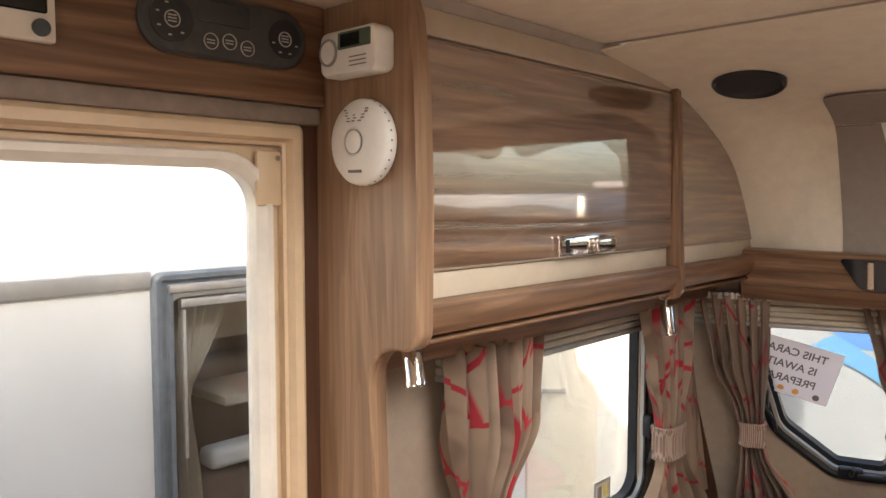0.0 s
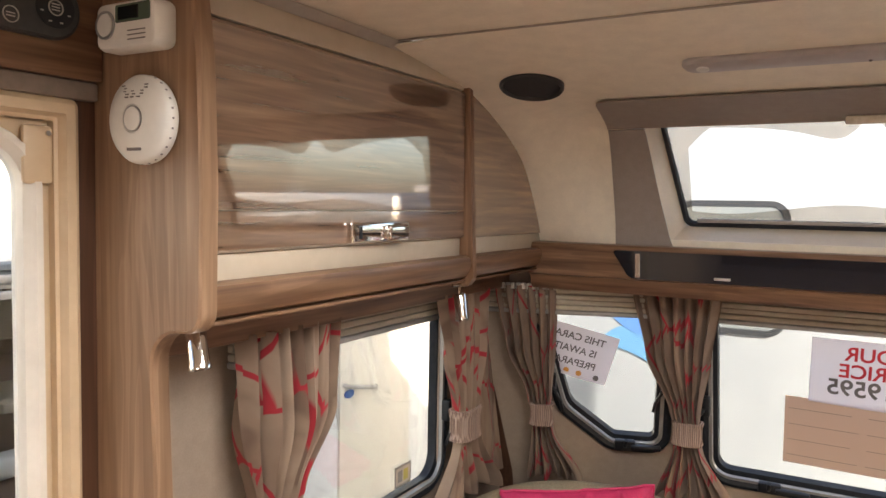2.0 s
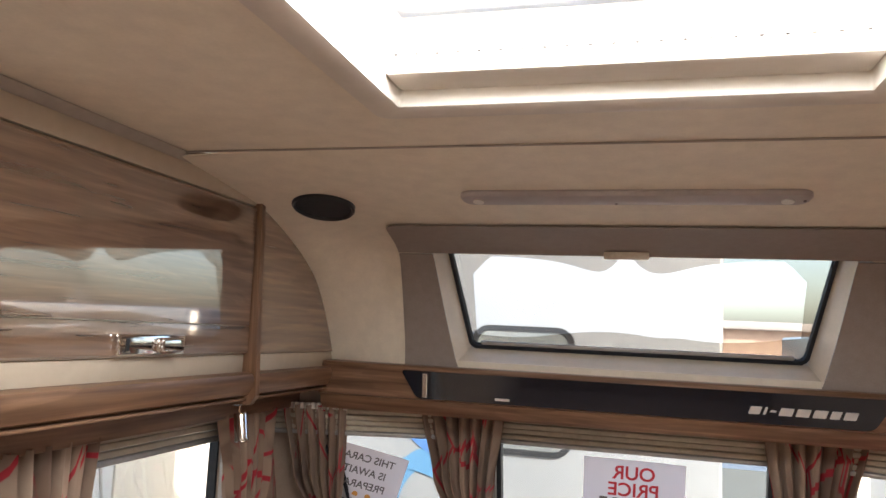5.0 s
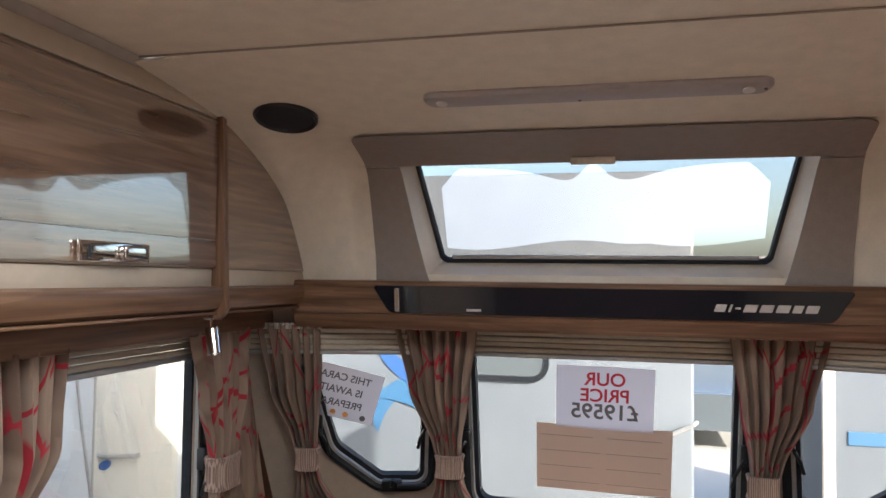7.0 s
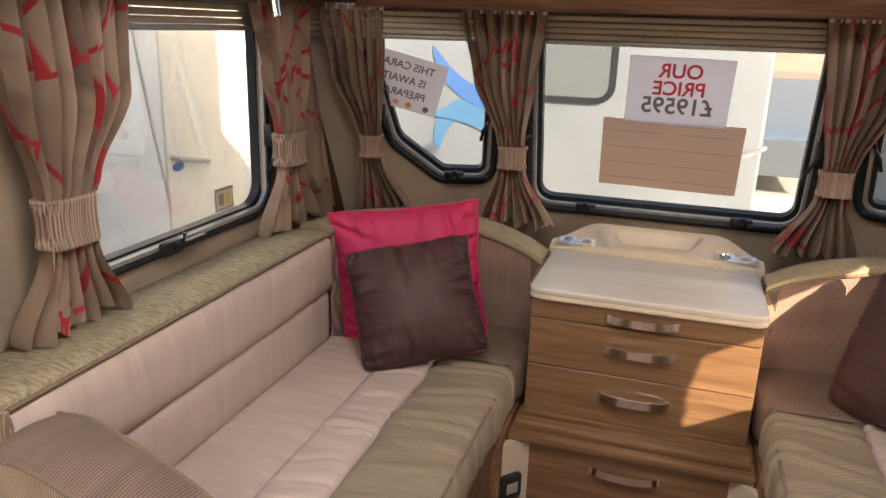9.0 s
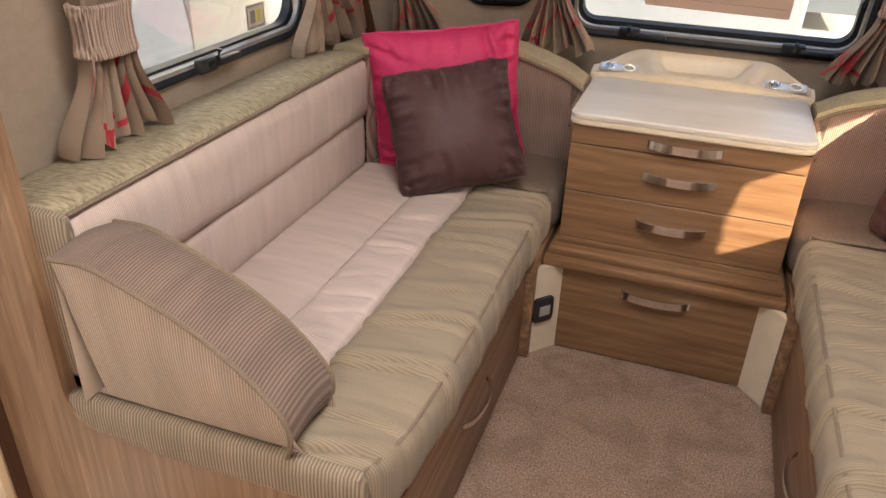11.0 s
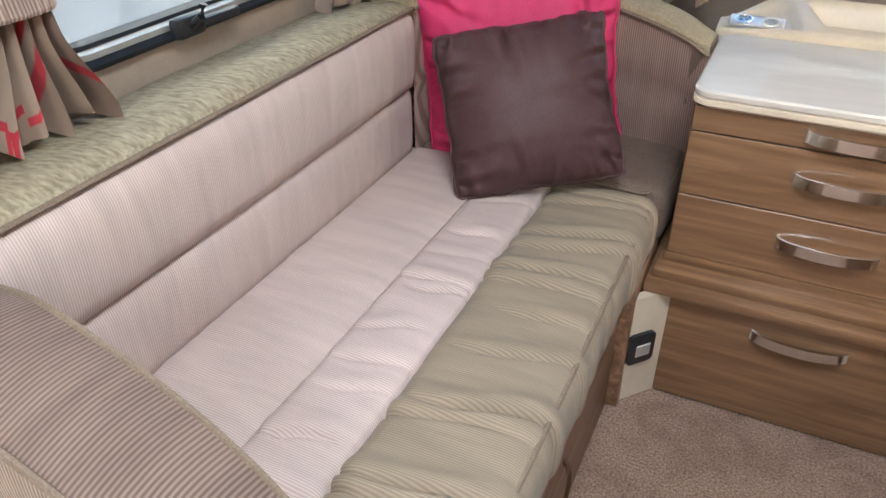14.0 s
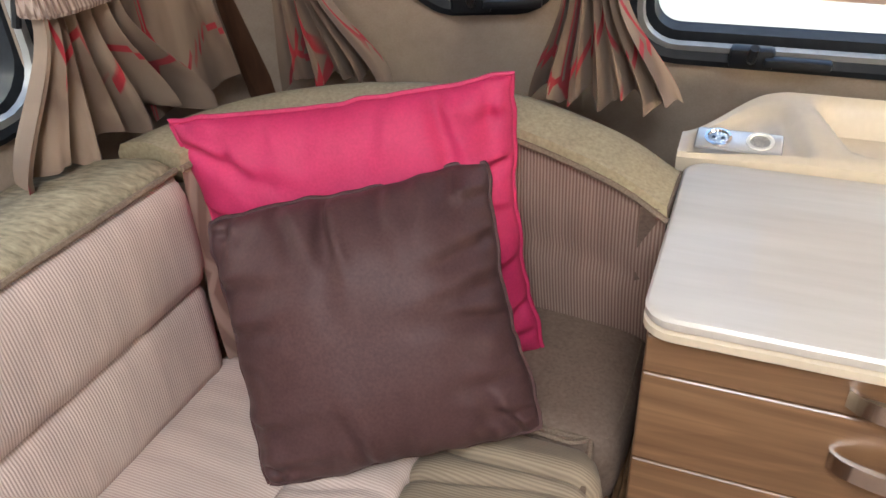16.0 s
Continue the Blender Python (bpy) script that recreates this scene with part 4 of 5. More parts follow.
def ceiling_lamp():
    th = thing("ceiling_lamp", (0, 1.66, 1.87), "long flat grey ceiling lamp above the sunroof, switched off", "ceiling lamp")
    m = plane((0, 1.665, 1.868), (1, 0, 0), Vector((0, -1, 0.22)))
    o = rect(-0.345, 0.345, -0.030, 0.030)
    part("diffuser", loft([[m @ Vector((p.x, p.y, h)) for p in rounded(inset(o, d), 0.0295 - d, 8)] for d, h in ((0, -0.01), (0, 0.006), (0.006, 0.012), (0.02, 0.014))]), mottled("grey_lamp_diffuser", (0.42, 0.38, 0.37), (0.46, 0.42, 0.41), 0.35, 50), th)
    for u in (-0.305, 0.30):
        part("switch", tube([m @ Vector((u, 0, 0.012)), m @ Vector((u, 0, 0.0165))], 0.012, 20), white_plastic, th)
    for u in (0.33, -0.02):
        part("screw", tube([m @ Vector((u, -0.014 if u < 0 else 0, 0.010)), m @ Vector((u, -0.014 if u < 0 else 0, 0.0155))], 0.003, 8), mark_grey, th)


def speaker():
    th = thing("ceiling_speaker", (-0.69, 1.735, 1.85), "round black speaker grille set in the moulded ceiling", "speaker")
    m = plane((-0.690, 1.722, 1.853), (1, 0, 0.04), Vector((0, -1, 0.24)))
    n = 40
    part("rim", loft([[m @ Vector((r * math.cos(a), r * math.sin(a), h)) for a in (2 * math.pi * k / n for k in range(n))] for r, h in ((0.074, -0.012), (0.074, 0.004), (0.070, 0.008), (0.066, 0.004), (0.064, -0.006))], True, False), black_plastic, th)
    part("grille", loft([[m @ Vector((r * math.cos(a), r * math.sin(a), h)) for a in (2 * math.pi * k / n for k in range(n))] for r, h in ((0.066, 0.0), (0.05, 0.004), (0.02, 0.006), (0.0005, 0.006))]), speaker_mesh, th)


front_pelmet()
ceiling_lamp()
for SIDE in (1, -1):
    speaker()
    k = thing("ceiling_button", (-0.64, 1.53, 1.9), "small cream cover cap on the ceiling", "cap", "", "structure")
    part("cap", loft([[(-0.64 + 0.5 * r * math.cos(a) * 1.6, 1.535 + r * math.sin(a), z) for a in (2 * math.pi * q / 24 for q in range(24))] for r, z in ((0.020, 1.916), (0.018, 1.904), (0.010, 1.899), (0.001, 1.898))]), ceiling_skin, k)
    t = thing("corner_post", (-1.0, 2.2, 0.6), "dark brown wooden trim in the front corner", "trim", "", "structure")
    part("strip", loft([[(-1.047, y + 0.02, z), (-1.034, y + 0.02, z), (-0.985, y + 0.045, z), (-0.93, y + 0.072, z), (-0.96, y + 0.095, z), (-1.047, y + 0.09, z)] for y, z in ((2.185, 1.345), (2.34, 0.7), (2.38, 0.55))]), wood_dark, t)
SIDE = 1


# ---- curtains ----
def curtain(at, d, nrm, spec, pleats, lean, label, drape=None, seed=1):
    """A gathered curtain held by a ribbed tieback. spec: rows of (z, centre, width, fold depth) along d from at."""
    rnd = random.Random(seed)
    d, nrm = Vector(d).normalized(), Vector(nrm).normalized()
    at = Vector(at)
    th = thing("curtain", (at.x, at.y, spec[-1][0]), label, "curtain", "curtains")
    cols, rows = pleats * 12, 54
    ph = [rnd.uniform(-0.5, 0.5) for _ in range(pleats + 2)]
    amp = [rnd.uniform(0.65, 1.25) for _ in range(pleats + 2)]
    zs, tie = [r[0] for r in spec], min(spec, key=lambda r: r[2])[0]

    def row(z):
        for a, b in zip(spec, spec[1:]):
            if b[0] <= z <= a[0]:
                t = ease((a[0] - z) / (a[0] - b[0])) * 0.6 + 0.4 * (a[0] - z) / (a[0] - b[0])
                return [p + (q - p) * t for p, q in zip(a[1:], b[1:])]
        return list(spec[-1][1:])

    bm = bmesh.new()
    uv = bm.loops.layers.uv.new("cloth")
    grid = []
    for i in range(rows + 1):
        z = zs[0] + (zs[-1] - zs[0]) * i / rows
        c, w, a = row(z)
        line = []
        for j in range(cols + 1):
            s = j / cols
            k = s * pleats
            q = min(int(k), pleats)
            f = k - int(k)
            am = a * (amp[q] * (1 - f) + amp[q + 1] * f)
            wave = math.sin(2 * math.pi * k + ph[q] * (1 - f) + ph[q + 1] * f + 1.4 * math.sin(2.2 * z + s * 3))
            fold = 1.25 * am * (wave + 0.35 * math.sin(4 * math.pi * k + 1.0 + 3 * z))
            wob = 0.010 * math.sin(7 * s + 9 * z) * (1 if z < tie else 0.4)
            hem = 0.012 * math.sin(2 * math.pi * k * 0.5 + seed) * (1 if i == rows else 0)
            p = at + d * (c + w * (s - 0.5)) + nrm * (0.03 + fold + wob - lean * (zs[0] - z))
            line.append(bm.verts.new((p.x, p.y, z + hem)))
        grid.append(line)
    wide = spec[0][2] * 2.4
    for i in range(rows):
        for j in range(cols):
            f = bm.faces.new((grid[i][j], grid[i + 1][j], grid[i + 1][j + 1], grid[i][j + 1]))
            for lp, (a, b) in zip(f.loops, ((i, j), (i + 1, j), (i + 1, j + 1), (i, j + 1))):
                lp[uv].uv = (wide * b / cols + seed * 0.37, (zs[0] - zs[-1]) * a / rows + seed * 0.21)
    bmesh.ops.recalc_face_normals(bm, faces=bm.faces)
    part("cloth", bm, curtain_mat, th, degrees=80)
    hb = bmesh.new()
    for k in range(pleats * 2):
        s = (k + 0.5) / (pleats * 2)
        p = at + d * (spec[0][1] + spec[0][2] * (s - 0.5)) + nrm * 0.03
        box(p + Vector((-0.006, -0.006, zs[0] - 0.012)), p + Vector((0.006, 0.006, zs[0] + 0.006)), 0.002, 1, bm=hb)
    part("heading_tape", hb, off_white, th)
    c, w, a = row(tie)
    band = bmesh.new()
    n, loops = 96, []
    high = 0.044 if w > 0.085 else 0.034
    for dz, grow in ((-high, 0.0), (-high, 0.006), (-high * 0.9, 0.008), (-high * 0.4, 0.004), (high * 0.4, 0.004), (high * 0.9, 0.008), (high, 0.006), (high, 0.0)):
        loop = []
        for k in range(n):
            t = 2 * math.pi * k / n
            g = grow + (0.0022 if k % 3 == 0 else 0)
            p = at + d * (c + (w / 2 + 0.004 + g) * math.copysign(abs(math.cos(t)) ** 0.6, math.cos(t))) + nrm * (0.03 - lean * (zs[0] - tie) + (0.026 + g) * math.copysign(abs(math.sin(t)) ** 0.7, math.sin(t)))
            loop.append((p.x, p.y, tie + dz))
        loops.append(loop)
    part("tieback", loft(loops, True, False, band), rib_band[1 if abs(d.y) > 0.7 else 0], th, "ribbed beige tieback", degrees=20)
    if drape:
        (z0, a0, b0), (z1, a1, b1) = drape
        fb = bmesh.new()
        uv = fb.loops.layers.uv.new("cloth")
        g = []
        for i in range(13):
            t = i / 12
            z = z0 + (z1 - z0) * t
            g.append([fb.verts.new(at + d * (a0 + (a1 - a0) * t + (b0 + (b1 - b0) * t - a0 - (a1 - a0) * t) * j / 12) + nrm * (0.004 + 0.006 * math.sin(j * 0.9 + 2 * t)) + Vector((0, 0, z - at.z))) for j in range(13)])
        for i in range(12):
            for j in range(12):
                f = fb.faces.new((g[i][j], g[i + 1][j], g[i + 1][j + 1], g[i][j + 1]))
                for lp, (a, b) in zip(f.loops, ((i, j), (i + 1, j), (i + 1, j + 1), (i, j + 1))):
                    lp[uv].uv = (0.028 * b + 0.62, 0.052 * a + 1.15)
        part("loose_drape", fb, curtain_mat, th, "flat hanging edge of the cloth", degrees=80)


def curtains():
    global SIDE
    tan = "tan curtain with red jagged lines tied back by the "
    for SIDE in (1, -1):
        k = 3 if SIDE > 0 else 21
        # Unseen right-hand curtain, hung straight to bound the sun patch.
        straight = [(1.345, 0.225, 0.30, 0.02), (1.1, 0.225, 0.30, 0.024), (0.92, 0.215, 0.28, 0.02), (0.745, 0.22, 0.30, 0.024)]
        near = [(1.345, 0.245, 0.30, 0.024), (1.16, 0.238, 0.275, 0.030), (1.02, 0.205, 0.135, 0.018), (0.95, 0.188, 0.092, 0.010), (0.885, 0.184, 0.115, 0.016), (0.76, 0.178, 0.25, 0.028)]
        curtain((-1.005, 1.0, 0), (0, 1, 0), (1, 0, 0), straight if SIDE < 0 else near, 7, 0.0, tan + "side window", seed=k)
        curtain((-1.0, 1.8, 0), (0, 1, 0), (1, 0, 0), [(1.345, 0.145, 0.28, 0.016), (1.17, 0.165, 0.21, 0.018), (1.03, 0.178, 0.115, 0.013), (0.965, 0.182, 0.092, 0.010), (0.91, 0.184, 0.115, 0.013), (0.75, 0.200, 0.34, 0.026)], 7, 0.02, tan + "side window", ((1.33, 0.22, 0.33), (0.735, 0.28, 0.49)), seed=k + 1)
        curtain((-0.883, 2.222, 0), (0.955, 0.296, 0), (0.296, -0.955, 0), [(1.345, -0.015, 0.19, 0.016), (1.15, 0.00, 0.15, 0.018), (1.0, 0.028, 0.075, 0.011), (0.94, 0.035, 0.050, 0.008), (0.885, 0.042, 0.068, 0.012), (0.73, 0.080, 0.17, 0.020)], 6, 0.18, tan + "corner window", seed=k + 2)
        curtain((-0.48, 2.325, 0), (1, 0, 0), (0, -1, 0), [(1.345, 0.008, 0.25, 0.013), (1.15, 0.012, 0.18, 0.017), (0.985, 0.034, 0.083, 0.011), (0.925, 0.040, 0.062, 0.009), (0.875, 0.043, 0.082, 0.012), (0.71, 0.062, 0.225, 0.020)], 7, 0.16, tan + "front window", seed=k + 3)
    SIDE = 1


curtains()


# ---- papers in the windows ----
def sheet(name, m, w, h, mat, label, lines, size, curl=0.004):
    th = thing(name, m.translation, label, "notice")
    bm = bmesh.new()
    n = 10
    loft([[m @ Vector((w * (i / n - 0.5), h * (j / 4 - 0.5), 0.002 + curl * math.sin(3 * i / n + j * 0.6))) for j in range(5)] for i in range(n + 1)], False, False, bm)
    bmesh.ops.solidify(bm, geom=bm.faces[:], thickness=0.0006)
    part("sheet", bm, mat, th)
    for words, v, s, ink in lines:
        t = lettering(words, s)
        for q in t.verts:
            q.co.z = 0.0042 + curl * math.sin(3 * (-q.co.x / w + 0.5) + 2.4 * ((v + q.co.y) / h + 0.5))
        t.transform(m @ Matrix.Translation((0, v, 0)) @ Matrix.Diagonal((-1, 1, 1, 1)))
        bmesh.ops.recalc_face_normals(t, faces=t.faces)
        part("printed_line", t, ink, th)
    return th


def notices():
    m = CENTRE @ Matrix.Translation((0.014, vz(1.135), -0.008)) @ pose(0, 0, 0, 0, 0, -1.5)
    sheet("price_notice", m, 0.285, 0.197, paper, "white paper price notice taped inside the front window", [("OUR", 0.058, 0.056, red_print), ("PRICE", 0.008, 0.056, red_print), ("£19595", -0.043, 0.066, mark_grey)], 0.05)
    m = CENTRE @ Matrix.Translation((0.008, vz(0.942), -0.012)) @ pose(0, 0, 0, 0, 0, -1.0)
    t = sheet("card_board", m, 0.40, 0.215, card, "pale brown printed card propped in the front window", [], 0.05, 0.001)
    for r in range(4):
        for c in range(2):
            part("faint_line", box((-0.19 + 0.2 * c, -0.08 + 0.05 * r, 0.005), (-0.01 + 0.2 * c - 0.02 * (r % 2), -0.0785 + 0.05 * r, 0.0055), m=m), mark_card, t)
    m = CORNER @ Matrix.Translation((-0.36, vz(1.135), -0.012)) @ pose(0, 0, 0, 0, 0, -15)
    t = sheet("preparation_notice", m, 0.297, 0.165, paper, "white paper notice taped inside the corner window", [("THIS CARAVAN", 0.050, 0.032, mark_grey), ("IS AWAITING", 0.008, 0.032, mark_grey), ("PREPARATION", -0.034, 0.032, mark_grey)], 0.04)
    for u in (0.06, 0.02, 0.115):
        part("printed_spot", tube([m @ Vector((u, -0.066, 0.005)), m @ Vector((u, -0.066, 0.0062))], 0.009, 14), orange_mark if u < 0.1 else mark_grey, t)


def window_label():
    th = thing("window_label", (-1.066, 1.80, 0.85), "small grey label with a yellow patch stuck on the side window", "label")
    part("label", box((-1.0722, 1.762, 0.822), (-1.0705, 1.842, 0.880)), alu, th)
    part("border", box((-1.0704, 1.768, 0.828), (-1.0698, 1.836, 0.874)), off_white, th)
    part("patch", box((-1.0697, 1.803, 0.836), (-1.0692, 1.825, 0.866)), yellow_mark, th)
    part("patch", box((-1.0697, 1.775, 0.836), (-1.0692, 1.797, 0.866)), alu, th)


yellow_mark, *_ = material("yellow_mark", (0.62, 0.55, 0.16), 0.6)
window_label()
mark_card, *_ = material("faint_brown_print", (0.36, 0.27, 0.21), 0.7)
notices()


# ---- seats ----
def soft_box(lo, hi, r, cuts, bulge=0.0, seed=0, wrinkle=0.0):
    """Upholstered block: rounded edges, bulging faces and shallow creases."""
    lo, hi = Vector(lo), Vector(hi)
    size = hi - lo
    rnd = random.Random(seed)
    n = int(size.y * 13)
    creases = [(lo.y + size.y * (k + rnd.uniform(0.1, 0.9)) / max(n, 1), lo.x + size.x * rnd.uniform(0.3, 0.7), size.x * rnd.uniform(0.45, 0.85), rnd.uniform(-0.16, 0.16), rnd.uniform(0.35, 1.0)) for k in range(n)]
    bm = bmesh.new()
    bmesh.ops.create_cube(bm, size=1)
    bm.transform(Matrix.Translation((lo + hi) / 2) @ Matrix.Diagonal((*size, 1)))
    for axis in range(3):
        n = cuts[axis]
        edges = [e for e in bm.edges if abs((e.verts[0].co - e.verts[1].co)[axis]) > 1e-6]
        bmesh.ops.subdivide_edges(bm, edges=edges, cuts=n, use_grid_fill=True)
    for v in bm.verts:
        c = v.co.copy()
        inner = Vector([min(max(c[i], lo[i] + r), hi[i] - r) for i in range(3)])
        off = c - inner
        if off.length > 1e-9:
            c = inner + off.normalized() * min(off.length, r)
        t = [(c[i] - lo[i]) / size[i] for i in range(3)]
        nrm = off.normalized() if off.length > 1e-9 else Vector((0, 0, 1))
        k = [max(0.0, 4 * q * (1 - q)) for q in t]
        c += nrm * bulge * math.sqrt(max(k[0] * k[1], k[1] * k[2], k[0] * k[2]))
        if wrinkle:
            fold = 0.0
            for cy, cx, reach, tilt, deep in creases:
                along = (c.x - cx) / reach
                if abs(along) < 1:
                    d = c.y - cy - tilt * (c.x - cx) - 0.012 * math.sin(3 * along)
                    fold += deep * (1 - along * along) * (-math.exp(-(d / 0.005) ** 2) + 0.7 * math.exp(-((d - 0.020) / 0.016) ** 2))
            c += nrm * wrinkle * (fold + 0.35 * noise.noise(Vector((c.x * 5 + seed, c.y * 7, c.z * 5))))
        v.co = c
    return bm


def seat_base():
    th = thing("bench", (-0.68, 1.35, 0), "wood-grain bench base with a drop-front panel", "bench base")
    part("body", box((-1.04, 0.893, 0.001), (-0.345, 1.815, 0.31), 0.003), wood_y, th)
    d = part("front_panel", box((-0.345, 0.897, 0.012), (-0.327, 1.80, 0.305), 0.003), wood_y, th)
    part("handle", bow_handle((-0.327, 1.285, 0.190), (-0.327, 1.462, 0.190), (1, 0, 0), 0.026, 0.012), chrome, d, "bowed chrome handle")
    part("rear_body", box((-1.04, 1.815, 0.001), (-0.305, 2.40, 0.31), 0.003), wood_y, th)


def bow_handle(a, b, out, rise, tall):
    """A flat bowed bar between two feet."""
    a, b, out = Vector(a), Vector(b), Vector(out)
    d = (b - a).normalized()
    up = out.cross(d)
    loops = []
    for i in range(17):
        t = i / 16
        h = rise * math.sin(math.pi * t) ** 0.55 if 0 < t < 1 else 0.0
        c = a.lerp(b, t) + out * (h + 0.001)
        th = 0.0035
        loops.append([c + out * th + up * tall / 2, c + out * th - up * tall / 2, c - out * th - up * tall / 2, c - out * th + up * tall / 2])
    return loft(loops)


def sloped(bm):
    for v in bm.verts:
        v.co.z -= 0.026 * ease((-0.86 - v.co.x) / 0.19)
    return bm


def turned_end(bm):
    """Rounds the near front corner of the seat in plan."""
    for v in bm.verts:
        if v.co.y < 1.0 and v.co.x > -0.45:
            v.co.x -= 0.034 * ((1.0 - v.co.y) / 0.12) ** 2 * (v.co.x + 0.45) / 0.138
    return bm


def seat_cushions(wrinkled):
    """Seat cushion: taupe front roll, dusky pink middle, cushion back with olive ledge, corner pieces and wedge arm."""
    th = thing("seat_cushion", (-0.58, 1.4, 0.31), "long bench seat cushion, dusky pink with a taupe corded front", "cushion")
    r = part("front_roll", turned_end(soft_box((-0.525, 0.875, 0.315), (-0.312, 1.972, 0.437), 0.03, (22, 300, 6), 0.008, 3, 0.014)), rib_olive, th, "taupe corded front roll", degrees=60)
    part("piping", tube(curve_points([(-0.357, 0.888, 0.428), (-0.340, 0.93, 0.430), (-0.325, 1.0, 0.431), (-0.318, 1.2, 0.431), (-0.319, 1.6, 0.430), (-0.325, 1.955, 0.428), (-0.36, 1.972, 0.432), (-0.50, 1.972, 0.436)], 8), 0.0042, 6), pipe_cloth, r)
    part("piping", tube([(-0.52, 0.882, 0.428), (-0.42, 0.878, 0.426), (-0.357, 0.886, 0.428), (-0.348, 0.884, 0.38), (-0.347, 0.886, 0.32)], 0.0042, 6), pipe_cloth, r)
    part("middle_panel", soft_box((-0.652, 0.885, 0.315), (-0.519, 1.97, 0.438), 0.016, (14, 280, 3), 0.005, 9, 0.009), rib_pink, th, "dusky pink ribbed panel", degrees=60)
    part("rear_panel", soft_box((-0.862, 0.885, 0.315), (-0.646, 1.97, 0.441), 0.016, (6, 60, 3), 0.005, 5, 0.004), rib_pink, th, "dusky pink ribbed panel", degrees=60)
    part("end_band", soft_box((-0.884, 0.862, 0.345), (-0.350, 0.892, 0.432), 0.012, (30, 1, 3), 0.004, 2, 0.002), rib_olive_x, th, "taupe corded end band", degrees=60)
    b = thing("back_cushion", (-0.93, 1.4, 0.44), "long back cushion, dusky pink front with an olive padded ledge", "cushion")
    part("lower_panel", soft_box((-0.95, 0.90, 0.43), (-0.842, 1.945, 0.590), 0.016, (3, 60, 5), 0.008, 4, 0.003), rib_pink, b, degrees=60)
    part("upper_panel", soft_box((-0.892, 0.90, 0.587), (-0.832, 1.945, 0.738), 0.020, (3, 60, 5), 0.009, 8, 0.003), rib_pink, b, degrees=60)
    part("ledge", sloped(soft_box((-1.048, 0.895, 0.70), (-0.846, 1.95, 0.757), 0.02, (6, 60, 3), 0.006, 6, 0.003)), ledge_cloth, b, "olive chenille padded ledge", degrees=60)
    part("piping", tube([(-0.838, 0.905, 0.746), (-0.835, 1.2, 0.749), (-0.835, 1.6, 0.749), (-0.838, 1.94, 0.748)], 0.004, 6), pipe_cloth, b)
    part("end_band", soft_box((-0.99, 0.888, 0.45), (-0.83, 0.906, 0.75), 0.009, (6, 1, 10), 0.004, 2, 0.003), rib_olive_x, b, "taupe corded end", degrees=60)
    corner_cushion()
    if wrinkled:
        arm_cushion()


def corner_cushion():
    th = thing("corner_cushion", (-0.6, 2.15, 0.44), "curved corner backrest, rose striped with a padded olive top", "cushion")
    front = curve_points([(-0.842, 1.955, 0.757), (-0.82, 2.05, 0.760), (-0.74, 2.135, 0.762), (-0.60, 2.182, 0.756), (-0.49, 2.176, 0.744), (-0.36, 2.148, 0.716), (-0.288, 2.125, 0.688)], 6)
    back = curve_points([(-0.94, 1.955, 0.760), (-0.905, 2.055, 0.764), (-0.83, 2.155, 0.768), (-0.70, 2.235, 0.768), (-0.53, 2.268, 0.760), (-0.375, 2.262, 0.722), (-0.286, 2.243, 0.684)], 6)
    base = curve_points([(-0.845, 1.955, 0.42), (-0.825, 2.07, 0.42), (-0.74, 2.165, 0.42), (-0.60, 2.212, 0.42), (-0.47, 2.214, 0.42), (-0.36, 2.208, 0.42), (-0.292, 2.203, 0.42)], 6)
    loops = []
    for f, g in zip(front, base):
        row = []
        for k in range(13):
            t = k / 12
            p = g.lerp(f, t)
            o = Vector((0.35, -0.93, 0)) * (0.016 * math.sin(math.pi * t) - 0.010 * math.exp(-((t - 0.52) / 0.05) ** 2))
            row.append(p + o)
        loops.append(row + [g + Vector((-0.05, 0.06, 0))])
    fb = loft(loops, False, False)
    part("front_panel", fb, rib_rose, th, "rose and brown striped front", degrees=60)
    top = []
    for f, g in zip(front, back):
        top.append([f + Vector((0.004, -0.006, -0.012)), f + Vector((0, 0, 0.004))] + [f.lerp(g, t) + Vector((0, 0, 0.012 * math.sin(math.pi * t))) for t in (0.15, 0.35, 0.55, 0.75, 0.92)] + [g + Vector((0, 0, -0.01)), g + Vector((0, 0, -0.05)), f + Vector((-0.004, 0.03, -0.05))])
    part("top_pad", loft(top), mottled("olive_top_cloth", (0.30, 0.235, 0.14), (0.43, 0.35, 0.22), 0.85, 200, 0.0006), th, "olive padded top", degrees=60)
    part("piping", tube([f + Vector((0.004, -0.006, -0.012)) for f in front], 0.0045, 6), pipe_cloth, th)
    end = [front[-1], back[-1], back[-1] * 1.0 - Vector((0, 0, 0.24)), base[-1]]
    part("end_panel", loft([[p + Vector((dx, 0, 0)) for p in end] for dx in (-0.03, 0.001)]), brown_cloth, th)
    s = thing("corner_bench_cushion", (-0.5, 2.1, 0.31), "dark taupe corner seat cushion with piped edge", "cushion")
    part("pad", soft_box((-0.86, 1.976, 0.315), (-0.300, 2.27, 0.438), 0.03, (30, 16, 5), 0.012, 7, 0.003), brown_cloth, s, degrees=60)
    part("piping", tube(curve_points([(-0.62, 1.985, 0.432), (-0.42, 1.982, 0.433), (-0.325, 1.99, 0.430), (-0.306, 2.03, 0.428), (-0.304, 2.22, 0.428)], 6), 0.004, 6), pipe_cloth, s)


